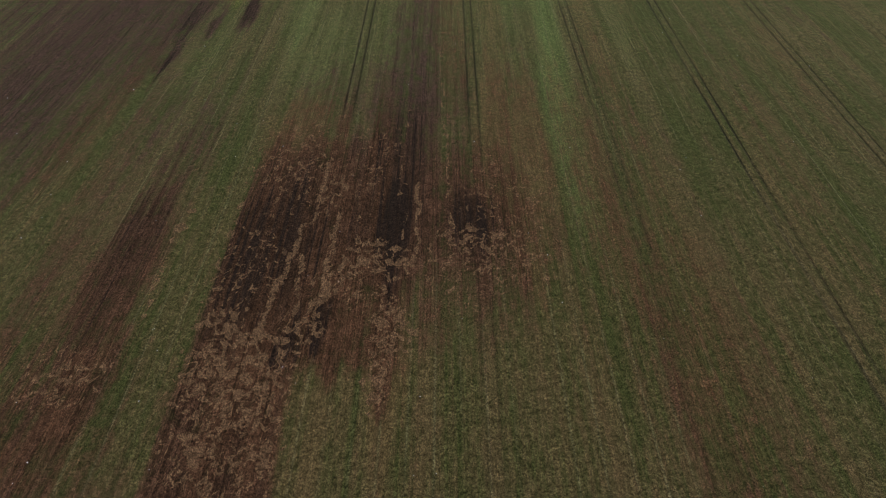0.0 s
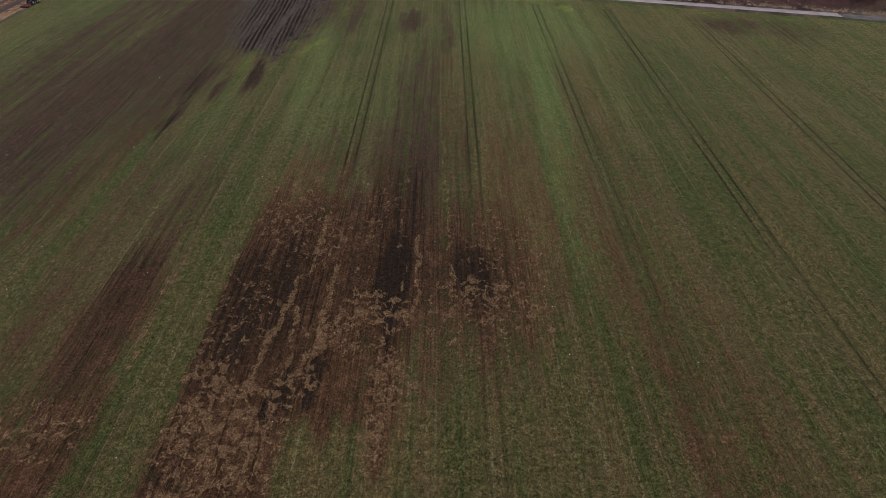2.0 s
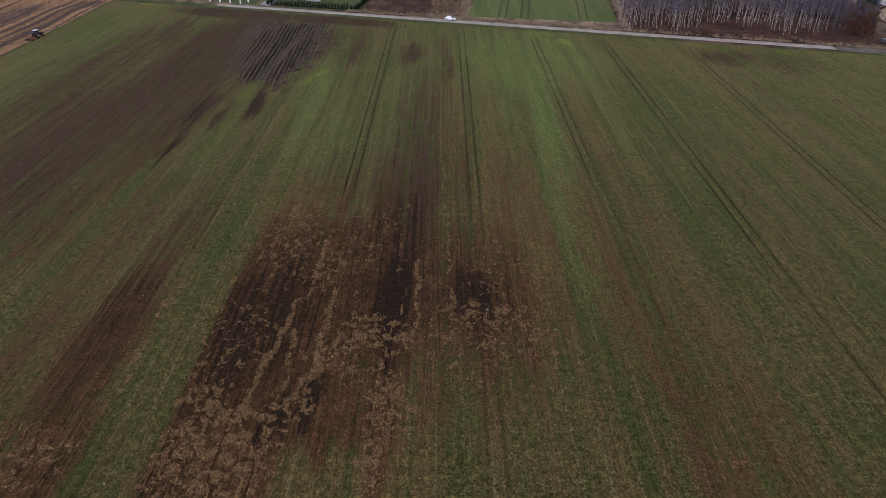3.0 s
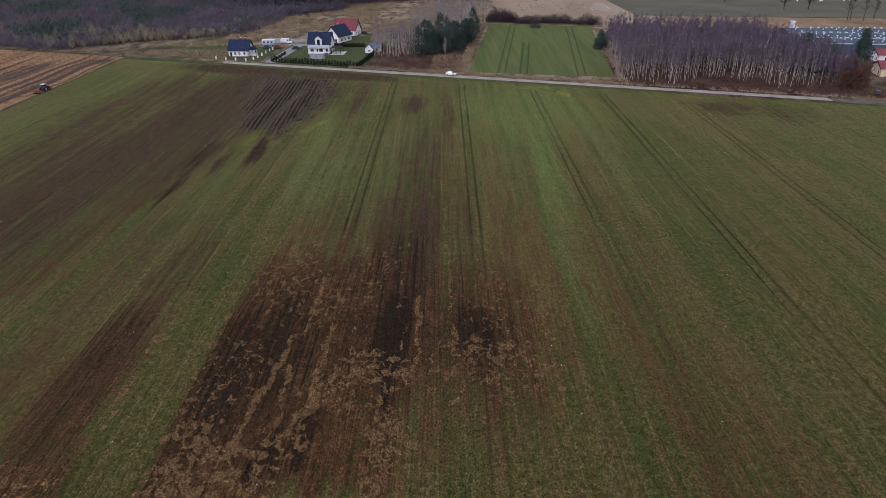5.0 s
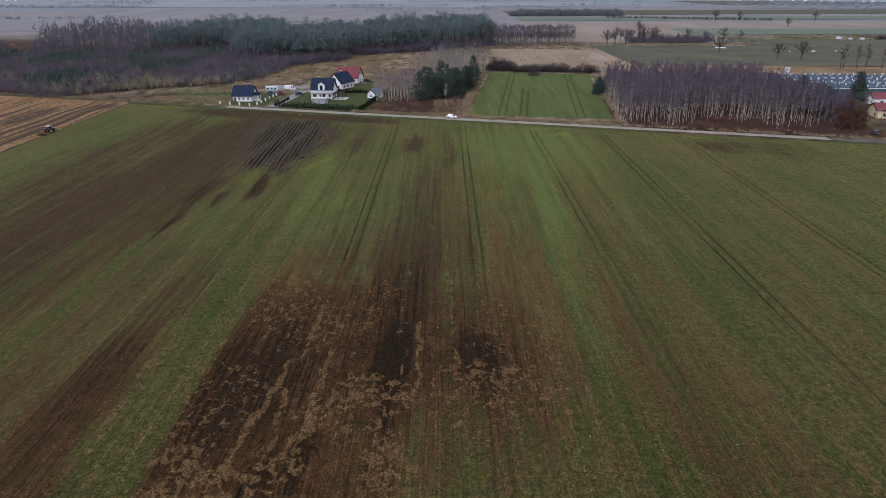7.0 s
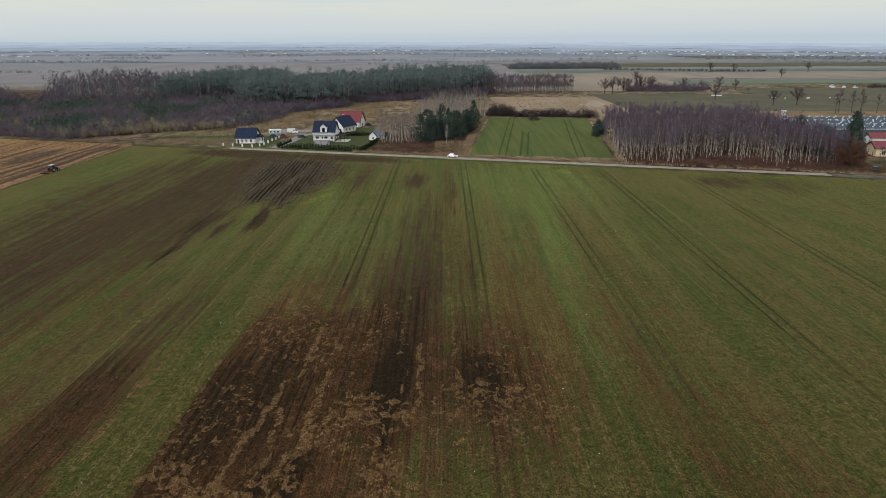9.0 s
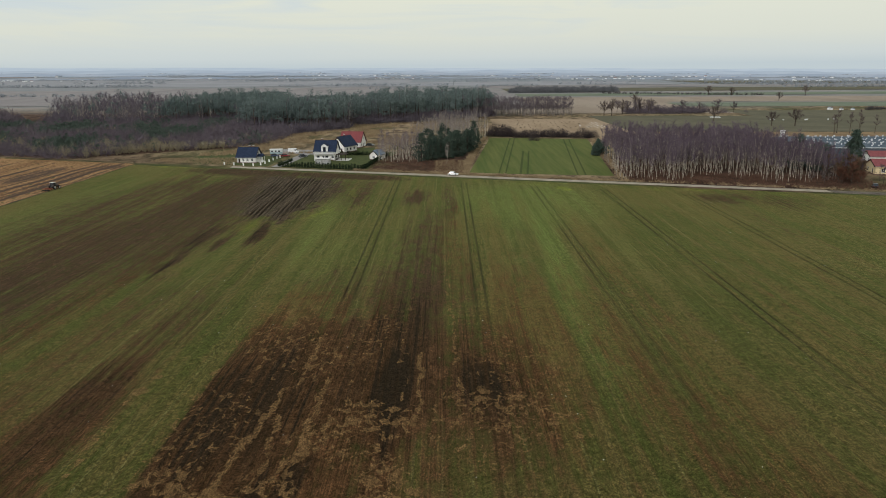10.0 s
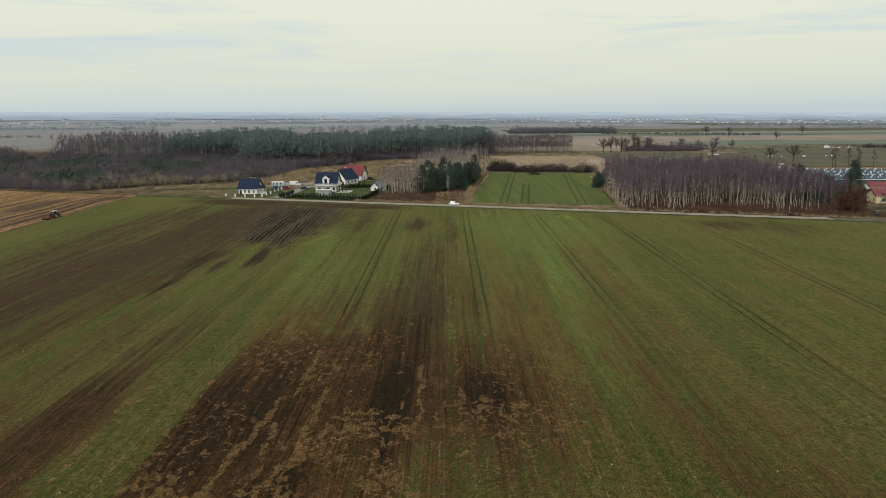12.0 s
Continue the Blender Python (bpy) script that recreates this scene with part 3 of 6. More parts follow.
def seam_mask(X, Y):
    V, T = X + wander(X, Y, 6, 14) * 0.3 + wander(X, Y, 2.5, 17) * 0.3, Y + wander(X, Y, 5, 16) * 0.5
    lines = union(trail(V, T, [(-18.2, 57), (-18.0, 68), (-17.6, 83)], 0.65, 0.85), trail(V, T, [(-25.7, 55), (-24.9, 64.5), (-23.7, 71), (-23.1, 80)], 0.75, 0.85),
                  trail(V, T, [(-21.5, 57), (-21.3, 63), (-22.3, 73)], 0.6, 0.75), trail(V, T, [(-21.9, 80), (-21.2, 88), (-20.9, 98)], 0.8, 0.66), trail(V, T, [(-20.9, 98), (-20.3, 118)], 0.5, 0.42),
                  trail(V, T, [(-4.5, 73), (-5.0, 91)], 0.5, 0.8), trail(V, T, [(0.7, 76), (0.1, 95), (-0.7, 112)], 0.55, 0.60), trail(V, T, [(-0.7, 112), (-1.4, 152)], 0.5, 0.42),
                  trail(V, T, [(-14.3, 76), (-9.7, 73.4), (-3.7, 74.9)], 0.85, 0.75), trail(V, T, [(-18.8, 62.5), (-15.1, 68), (-11, 69.4), (-6.1, 70.6)], 1.0, 0.75),
                  trail(V, T, [(-26, 57.5), (-21.8, 55.5), (-18.4, 60)], 0.9, 0.7), trail(V, T, [(-34.8, 56), (-34.3, 75), (-34.5, 100)], 0.6, 0.45), trail(V, T, [(-8.0, 88), (-7.6, 118)], 0.45, 0.45),
                  trail(V, T, [(-6.9, 74), (-7.1, 92)], 0.28, 0.45), trail(V, T, [(-12.3, 76), (-12.8, 100)], 0.4, 0.42), trail(V, T, [(7.4, 72), (6.8, 92)], 0.45, 0.45), trail(V, T, [(2.5, 72), (3.4, 80)], 0.6, 0.5),
                  trail(V, T, [(-28.4, 74), (-28.8, 96)], 0.5, 0.42), trail(V, T, [(-25.5, 82), (-24.6, 98)], 0.5, 0.45), trail(V, T, [(-5.5, 59), (-9.5, 66), (-6, 69)], 0.7, 0.6), trail(V, T, [(-14.4, 74), (-14.0, 82)], 0.5, 0.5))
    tufts = union(spot(X, Y, -42.2, 83.4, 0.9, 0.7, 0, 0.5, 1.0), spot(X, Y, -42.7, 79.0, 1.1, 1.0, 20, 0.5, 1.0), spot(X, Y, -43.1, 76.3, 0.5, 0.9, 0, 0.5, 0.9),
                  trail(V, T, [(-42.3, 60), (-42.5, 70)], 0.8, 0.5))
    return union(lines, tufts)


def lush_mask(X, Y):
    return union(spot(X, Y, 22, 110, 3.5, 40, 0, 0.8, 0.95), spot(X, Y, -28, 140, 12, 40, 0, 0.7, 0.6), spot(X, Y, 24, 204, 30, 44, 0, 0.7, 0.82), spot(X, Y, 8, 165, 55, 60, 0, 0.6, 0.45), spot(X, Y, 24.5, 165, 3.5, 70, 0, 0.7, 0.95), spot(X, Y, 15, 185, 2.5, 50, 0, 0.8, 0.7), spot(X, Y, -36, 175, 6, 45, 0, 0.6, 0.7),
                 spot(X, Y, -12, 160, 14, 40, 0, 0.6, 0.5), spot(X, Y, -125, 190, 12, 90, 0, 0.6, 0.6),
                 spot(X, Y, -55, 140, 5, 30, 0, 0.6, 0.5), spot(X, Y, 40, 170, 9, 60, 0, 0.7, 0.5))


def rust_mask(X, Y):
    U = Y + comb(X, 66) * 20
    return union(spot(X, Y, -10, 52, 75, 62, 0, 0.5, 0.46), spot(X, U, 12, 98, 8, 36, 0, 0.7, 0.95), spot(X, U, 25, 95, 6, 50, 0, 0.7, 0.6), spot(X, U, 34, 60, 8, 50, 0, 0.7, 0.6), spot(X, Y + comb(X, 67) * 8, -29, 108, 7, 14, 0, 0.6, 0.8),
                 spot(X, U, -8, 50, 4, 12, 0, 0.6, 0.85), spot(X, U, -48, 45, 9, 18, 0, 0.7, 0.6), spot(X, U, 58, 100, 8, 60, 0, 0.7, 0.42), spot(X, U, -20, 70, 18, 50, 0, 0.5, 0.6), spot(X, Y, 2, 82, 16, 28, 0, 0.6, 0.45), spot(X, Y, -49, 68, 9, 30, 0, 0.6, 0.32),
                 spot(X, U, -66, 90, 10, 50, 0, 0.7, 0.45), spot(X, U, 3, 160, 6, 50, 0, 0.7, 0.55), spot(X, U, 34.5, 150, 5, 60, 0, 0.8, 0.6), spot(X, U, 11, 160, 4, 60, 0, 0.8, 0.6), spot(X, U, 46, 170, 4, 60, 0, 0.8, 0.45), spot(X, U, 22, 190, 3, 40, 0, 0.7, 0.5), spot(X, U, 74, 150, 6, 60, 0, 0.7, 0.45))


def yellow_mask(X, Y):
    W, Z = X + wander(X, Y, 5, 31) * 0.8, Y + wander(X, Y, 7, 32) * 2
    verge = np.clip(1 - np.abs(Y - SLOPE * X - 246) / 4, 0, 1) * np.clip(wander(X, Y, 18, 33) * 1.4 - 0.1, 0, 1) * (X > -30)
    return union(spot(W, Z, 40.3, 226, 2.4, 3.0, 0, 0.3, 0.9), spot(W, Z, -38.5, 189, 1.4, 7, -25, 0.6, 0.6), spot(W, Z, -33, 222, 1.5, 9, 0, 0.6, 0.4), spot(W, Z, -55.5, 174, 2.4, 6, 0, 0.6, 0.3),
                 spot(W, Z, -122, 290, 8, 4, -17, 0.6, 0.6), 0.45 * verge)


def field_height(X, Y):
    z = 0.05 * wander(X, Y, 11, 6) + 0.03 * wander(X, Y, 4, 7) - 0.07 * rut_mask(X, Y)
    return z + plough_mask(X, Y) * (0.42 * furrow(X, Y) - 0.3)


field_x = list(np.arange(-143.5, -72, 0.8)) + list(np.arange(-72, -37, 0.23)) + list(np.arange(-37, 14, 0.4)) + list(np.arange(14, 130, 1.0)) + list(np.arange(130, 330, 5))
for c, _ in TRAMLINES:
    field_x += [c + s + d for s in (-0.95, 0.95) for d in (-0.27, -0.12, 0, 0.12, 0.27)]
field_v = list(np.arange(-160, 20, 6)) + list(np.arange(20, 120, 0.7)) + list(np.arange(120, 250.5, 1.15)) + [250.6]
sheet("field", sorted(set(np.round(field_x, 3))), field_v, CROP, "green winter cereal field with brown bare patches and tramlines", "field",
      field_height, {"bare": bare_mask, "dark_soil_shade": dark_soil_shade_mask, "straw": straw_mask, "lush": lush_mask, "yellow": yellow_mask, "rut": rut_mask, "plough": plough_mask, "rust": rust_mask, "seam": seam_mask}, SLOPE)


# ---- open ground to the horizon ----
def spread(lo, hi, step, end):
    """Even steps from lo to hi, then ever longer ones out to the end on both sides."""
    mid = list(np.arange(lo, hi, step))
    out, d = [], step
    while hi + sum(out[-1:]) < end:
        d *= 1.22
        out.append((out[-1] if out else 0) + d)
    return sorted([lo - o for o in out if lo - o > -end] + mid + [hi] + [hi + o for o in out if hi + o < end])


def dry_mask(X, Y):
    houses = spot(X, Y, -58, 300, 45, 26, -10, 0.3)
    return np.clip(0.85 + 0.4 * wander(X, Y, 90, 41), 0, 1) * (1 - 0.6 * houses) * (Y > ground_y(X, 258))


def heath_mask(X, Y):
    e = wander(X, Y, 15, 42) * 4
    edge = np.interp(X, (-470, -192, -172, -135, -108), (257, 257, 271, 304, 325)) + e * 0.5
    west = np.clip((Y - SLOPE * X - edge) / 5, 0, 1) * np.clip((-102 - X) / 10, 0, 1) * np.clip((720 - Y) / 60, 0, 1)
    return union(west, spot(X, Y, 112, 268 + e, 52, 52, -17, 0.15), spot(X, Y, -8, 312 + e, 24, 42, 5, 0.3), spot(X, Y, -22, 276 + e, 22, 9, -17, 0.4, 0.9),
                 spot(X, Y, -300, 500, 190, 170, -10, 0.15), spot(X, Y, -150, 560, 190, 60, 0, 0.3), spot(X, Y, -165, 318 + e, 60, 14, -17, 0.5, 0.6))


def farm_mask(X, Y):
    return np.clip((Y - 560 - 0.2 * np.abs(X)) / 120, 0, 1)


# the 'distant' attribute paints bluish haze into the ground from 1.1 km on
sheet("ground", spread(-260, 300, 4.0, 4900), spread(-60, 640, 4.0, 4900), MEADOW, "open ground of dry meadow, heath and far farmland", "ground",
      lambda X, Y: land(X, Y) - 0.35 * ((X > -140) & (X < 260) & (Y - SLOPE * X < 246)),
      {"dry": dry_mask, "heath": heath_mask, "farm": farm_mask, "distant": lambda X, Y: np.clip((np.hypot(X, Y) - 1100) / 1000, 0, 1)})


def strip(name, x0, x1, v0, v1, material, label, category, z, shear=SLOPE, step=2.0, skirt=True):
    """A raised band of ground with turned-down edges."""
    xs = np.arange(x0, x1 + step / 2, step)
    n = max(2, int((v1 - v0) / 1.2) + 1)
    vs = np.linspace(v0, v1, n)
    if skirt:
        vs = np.concatenate([[v0 - 0.25], vs, [v1 + 0.25]])
    edge = lambda X, Y: np.where((Y - shear * X < v0 - 0.1) | (Y - shear * X > v1 + 0.1), GZ - 0.05, z + 0.015 * wander(X, Y, 9, 71))
    return sheet(name, xs, vs, material, label, category, edge, None, shear)


strip("road", -96, 128, 254.8, 258.4, ASPHALT, "narrow pale grey country road along the field", "road", 0.02)
DIRT = surface("dark_damp_track", (0.075, 0.062, 0.050), (0.17, 0.145, 0.12), 0.3, 4.0, 0.9, 0.4)
strip("dirt_track", 128.3, 210, 253.8, 258.2, DIRT, "dark worn track where the paving ends", "track", -0.02)

# ---- fields beyond the road ----
GREEN2 = Nodes("short_winter_rape")
g_row = GREEN2.noise(GREEN2.pos((0.5, 0.02, 0)), 1, 3)
g_big = GREEN2.noise(GREEN2.pos((0.16, 0.012, 0)), 1, 4)
g_gr = GREEN2.noise(GREEN2.pos(), 2.5, 4, 0.7)
g_c = GREEN2.mix(GREEN2.step(GREEN2.m("ADD", GREEN2.m("MULTIPLY", g_row, 0.6), GREEN2.m("MULTIPLY", g_big, 0.4)), 0.26, 0.74), (0.072, 0.100, 0.027), (0.132, 0.138, 0.045))
g_c = GREEN2.mix(GREEN2.m("MULTIPLY", GREEN2.attr("rut"), 0.8), g_c, (0.030, 0.042, 0.016))
GREEN2 = GREEN2.done(GREEN2.mix(GREEN2.step(g_gr, 0.5, 0.8, 0, 0.5), g_c, (0.035, 0.05, 0.016)), 0.95, g_gr, 0.4, 0.15)


def rape_ruts(X, Y):
    U = X - 0.128 * (Y - 264)
    out = np.zeros_like(X)
    for c in (20.5, 23.2, 29.2, 32.0, 52.0, 55.0):
        out = np.maximum(out, np.clip((0.42 - np.abs(U - c)) / 0.25, 0, 1) * np.where((c > 28) & (c < 33), Y < 330, 1))
    return out


sheet("far_field", np.arange(7.5, 65.2, 0.45), np.arange(264.5, 398, 2.2), GREEN2, "green field strip between two groves", "field",
      lambda X, Y: GZ + 0.05 - 0.03 * rape_ruts(X, Y), {"rut": rape_ruts}, -0.18, 0.128)
STUBBLE = Nodes("maize_stubble")
s_row = STUBBLE.noise(STUBBLE.pos((1.7, 0.02, 0)), 1, 4, 0.75)
s_big = STUBBLE.noise(STUBBLE.pos((0.06, 0.02, 0)), 1, 4)
s_gr = STUBBLE.noise(STUBBLE.pos((1, 0.45, 1)), 1.4, 5, 0.8)
s_c = STUBBLE.mix(STUBBLE.step(STUBBLE.m("ADD", STUBBLE.m("MULTIPLY", s_gr, 0.75), STUBBLE.m("MULTIPLY", s_big, 0.25)), 0.41, 0.60), (0.110, 0.057, 0.027), (0.375, 0.225, 0.105))
s_t = STUBBLE.m("ADD", STUBBLE.attr("tilled"), STUBBLE.m("MULTIPLY", STUBBLE.m("SUBTRACT", s_row, 0.46), 3.4))
STUBBLE = STUBBLE.done(STUBBLE.mix(STUBBLE.step(s_t, 0.52, 0.85), s_c, (0.075, 0.050, 0.036)), 0.95, s_gr, 0.6, 0.2)


def tilled(X, Y):
    W = X + wander(X, Y, 40, 51)
    return union(spot(W, Y, -151.5, 250, 1.8, 60, 0, 0.4), spot(W, Y, -157, 262, 1.3, 40, 0, 0.5), spot(W, Y, -162, 250, 1.5, 60, 0, 0.5, 0.9),
                 spot(W, Y, -172, 268, 6, 24, 0, 0.5, 0.8), spot(W, Y, -184, 265, 1.6, 40, 0, 0.5, 0.9), spot(W, Y, -152, 288, 7, 8, 0, 0.5, 0.7), spot(W, Y, -146.6, 240, 0.8, 60, 0, 0.5, 0.8), spot(W, Y, -144.6, 230, 0.5, 70, 0, 0.5, 0.9),
                 spot(W, Y, -154.2, 240, 0.6, 50, 0, 0.5, 0.7), spot(W, Y, -166.5, 240, 0.8, 60, 0, 0.5, 0.8), spot(W, Y, -178, 240, 0.9, 60, 0, 0.5, 0.8), spot(W, Y, -192, 250, 1.2, 60, 0, 0.5, 0.8),
                 spot(W, Y, -205, 260, 2, 60, 0, 0.5, 0.7), spot(W, Y, -222, 270, 2, 60, 0, 0.5, 0.7))


sheet("stubble_field", np.arange(-330, -143.9, 0.7), list(np.arange(-60, 120, 4)) + list(np.arange(120, 254.5, 1.2)), STUBBLE, "tan stubble field with dark freshly tilled strips", "field",
      lambda X, Y: GZ + 0.05 + 0.06 * wander(X, Y, 3, 52), {"tilled": tilled}, SLOPE)
sheet("lawn", np.arange(-75, -33, 1.4), np.arange(262.2, 309, 1.4), LAWN, "mown garden lawn around the white house", "lawn", GZ + 0.04, None, SLOPE)
sheet("lawn", np.arange(-125, -79, 1.4), np.arange(262.0, 296, 1.4), LAWN, "patchy grass plot around the small house", "lawn", GZ + 0.04, None, SLOPE)
sheet("lawn", np.arange(-52, -26, 1.4), np.arange(310, 340, 1.4), LAWN, "grass garden in front of the red-roofed house", "lawn", GZ + 0.035, None, SLOPE)
sheet("driveway", np.linspace(-78.5, -73.5, 6), np.linspace(261, 312, 24), GRAVEL, "grey gravel driveway between the plots", "driveway", GZ + 0.06, None, SLOPE, 0.10)
sheet("driveway", np.linspace(-92, -62, 12), np.linspace(305, 322, 12), GRAVEL, "gravel parking yard behind the small house", "driveway", GZ + 0.055, None, SLOPE, 0.0)

# tan, green, brown and pale carry painted haze: paler, cooler base colours
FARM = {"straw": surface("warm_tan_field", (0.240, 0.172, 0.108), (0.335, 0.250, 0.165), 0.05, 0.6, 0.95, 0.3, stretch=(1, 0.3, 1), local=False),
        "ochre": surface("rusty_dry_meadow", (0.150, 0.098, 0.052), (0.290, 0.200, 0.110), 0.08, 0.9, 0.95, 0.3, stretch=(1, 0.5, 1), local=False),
        "tan": surface("hazy_tan_field", (0.240, 0.190, 0.144), (0.315, 0.256, 0.202), 0.02, 0.4, 0.95, 0.2, stretch=(1, 0.3, 1), local=False),
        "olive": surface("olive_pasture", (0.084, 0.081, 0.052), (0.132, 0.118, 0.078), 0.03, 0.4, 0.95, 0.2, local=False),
        "green": surface("hazy_green_field", (0.125, 0.155, 0.108), (0.170, 0.190, 0.136), 0.02, 0.4, 0.95, 0.2, local=False),
        "brown": surface("hazy_fallow", (0.210, 0.190, 0.186), (0.268, 0.246, 0.240), 0.02, 0.4, 0.95, 0.2, stretch=(1, 0.3, 1), local=False),
        "pale": surface("hazy_pale_field", (0.240, 0.240, 0.254), (0.300, 0.300, 0.314), 0.01, 0.3, 0.95, 0.2, local=False)}
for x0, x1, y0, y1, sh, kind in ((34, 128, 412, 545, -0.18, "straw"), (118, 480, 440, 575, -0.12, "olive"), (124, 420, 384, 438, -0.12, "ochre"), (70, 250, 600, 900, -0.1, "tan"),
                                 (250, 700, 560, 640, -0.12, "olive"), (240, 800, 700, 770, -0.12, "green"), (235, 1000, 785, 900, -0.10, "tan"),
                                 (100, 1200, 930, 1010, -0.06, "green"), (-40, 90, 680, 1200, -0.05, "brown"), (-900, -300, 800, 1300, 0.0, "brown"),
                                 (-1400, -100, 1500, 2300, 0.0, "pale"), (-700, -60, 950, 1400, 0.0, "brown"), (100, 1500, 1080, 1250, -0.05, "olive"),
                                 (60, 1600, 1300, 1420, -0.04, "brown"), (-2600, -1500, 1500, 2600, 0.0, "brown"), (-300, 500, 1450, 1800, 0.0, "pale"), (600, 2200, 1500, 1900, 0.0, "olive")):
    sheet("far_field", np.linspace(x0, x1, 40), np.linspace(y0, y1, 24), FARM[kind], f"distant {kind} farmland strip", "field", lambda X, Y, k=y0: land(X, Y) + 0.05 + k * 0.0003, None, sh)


# ---- houses ----
def wall_panel(length, height, openings, t=0.35):
    """A wall along x from 0, its outer face at y = 0; openings (x0, x1, z0, z1) go right through."""
    s = Shape()
    xs = sorted({0, length, *[o[0] for o in openings], *[o[1] for o in openings]})
    zs = sorted({0, height, *[o[2] for o in openings], *[o[3] for o in openings]})
    for a, b in zip(xs, xs[1:]):
        for c, d in zip(zs, zs[1:]):
            x, z = (a + b) / 2, (c + d) / 2
            if not any(o[0] < x < o[1] and o[2] < z < o[3] for o in openings):
                s.box(a, b, 0, t, c, d)
    return s


def window_in(parent, m, o, door=False, frame_mat=None):
    """A window, or a door, set into the opening o of a wall that stands at m."""
    x0, x1, z0, z1 = o
    w, h, f = x1 - x0, z1 - z0, 0.09
    s = Shape().box(0, w, 0.06, 0.16, 0, f).box(0, w, 0.06, 0.16, h - f, h).box(0, f, 0.06, 0.16, f, h - f).box(w - f, w, 0.06, 0.16, f, h - f)
    if w > 0.9 and not door:
        s.box(w / 2 - 0.04, w / 2 + 0.04, 0.06, 0.16, f, h - f)
    win = part("door" if door else "window", s, frame_mat or FRAME, parent, "dark panelled door" if door else "white framed window", 0, m @ pose(x0, 0, z0))
    if door:
        part("door_leaf", Shape().box(f, w - f, 0.09, 0.14, f, h - f).box(w * 0.25, w * 0.75, 0.07, 0.09, h * 0.55, h * 0.85), WOODD, win)
    else:
        part("pane", Shape().box(f, w - f, 0.10, 0.12, f, h - f), GLASS, win)
        part("sill", Shape().box(-0.06, w + 0.06, -0.06, 0.10, -0.05, -0.005), CONCRETE, win)
    return win


def gable_house(name, m, L, W, eave, ridge, roof_mat, label, openings, wall_mat=None, over=0.5, chimney=(0.2,), trim=None):
    """A house with its ridge along x: four walls, two roof slopes, gables, chimneys, windows. openings: front, right, back, left."""
    wall_mat = wall_mat or RENDERW
    h = thing(name, label, "house", m=m)
    sides = ((pose(-L / 2, -W / 2, 0), L), (pose(L / 2, -W / 2, 0, 0, 0, 90), W), (pose(L / 2, W / 2, 0, 0, 0, 180), L), (pose(-L / 2, W / 2, 0, 0, 0, -90), W))
    for k, ((wm, ln), ops) in enumerate(zip(sides, openings)):
        low = [o for o in ops if o[3] <= eave]
        s = wall_panel(ln, eave, low)
        if k % 2:
            high = [o for o in ops if o[3] > eave]
            rise = (ridge - eave) / (W / 2)
            cut = [(0, eave), (ln, eave), (ln / 2, ridge - 0.12)]
            if high:
                x0, x1, z0, z1 = high[0]
                ya = lambda x: eave + min(x, ln - x) * rise - 0.12
                s.prism([(0.05, eave), (x0, eave), (x0, ya(x0))], 0, 0.35)
                s.prism([(x1, eave), (ln - 0.05, eave), (x1, ya(x1))], 0, 0.35)
                s.prism([(x0, z1), (x1, z1), (x1, ya(x1)), (ln / 2, ridge - 0.12), (x0, ya(x0))], 0, 0.35)
                if z0 > eave:
                    s.box(x0, x1, 0, 0.35, eave, z0)
            else:
                s.prism(cut, 0, 0.35)
        w_ob = part("wall", s, wall_mat, h, "", 0, wm)
        for o in ops:
            window_in(h, wm, o, door=o[2] < 0.2 and o[1] - o[0] < 1.3)
        part("plinth", Shape().box(-0.03, ln + 0.03, -0.04, 0.0, -0.05, 0.35), CHIM, w_ob)
    slope = math.atan2(ridge - eave, W / 2)
    run = math.hypot(ridge - eave, W / 2) + over
    for sgn in (1, -1):
        s = Shape().box(-L / 2 - over, L / 2 + over, -run, 0, 0.0, 0.22)
        r = part("roof", s, roof_mat, h, "", 0, pose(0, 0, ridge, 0, 0, 0 if sgn > 0 else 180) @ pose(0, 0, 0, math.degrees(slope), 0, 0))
        part("gutter", Shape().disc((0, -run - 0.06, 0.05), "x", 0.08, L + 2 * over, 8), STEEL, r)
        for e in (-1, 1):
            part("barge_board", Shape().box(e * (L / 2 + over) - 0.04, e * (L / 2 + over) + 0.04, -run, 0, -0.14, 0.24), trim or WOODD, r)
    part("ridge_cap", Shape().disc((0, 0, ridge + 0.2), "x", 0.16, L + 2 * over, 8), roof_mat, h)
    for c in chimney:
        ch = part("chimney", Shape().box(c * L - 0.35, c * L + 0.35, 0.25, 0.95, ridge - 1.6, ridge + 0.9), CHIM, h)
        part("chimney_cap", Shape().box(c * L - 0.45, c * L + 0.45, 0.15, 1.05, ridge + 0.9, ridge + 1.0), CONCRETE, ch)
    return h


def row_of(n, length, w, z0, z1, skip=()):
    gap = (length - n * w) / (n + 1)
    return [(gap + i * (w + gap), gap + i * (w + gap) + w, z0, z1) for i in range(n) if i not in skip]


one = gable_house("house", pose(-92.6, 302.0, GZ, 0, 0, -3), 8.8, 8.4, 2.8, 6.6, TILE_NAVY, "small white house with navy tiled roof", (
    [(0.6, 1.6, 0.05, 2.2), (2.5, 3.5, 0.8, 2.2), (4.4, 5.4, 0.8, 2.2), (6.6, 7.6, 0.8, 2.2)], [(1.4, 2.4, 0.8, 2.2), (5.8, 6.9, 0.8, 2.2), (3.6, 4.8, 3.4, 4.6)], [(2, 3.2, 0.8, 2.2), (6, 7.2, 0.8, 2.2)], [(3, 4.2, 0.8, 2.2)]), chimney=(0.05, 0.25))
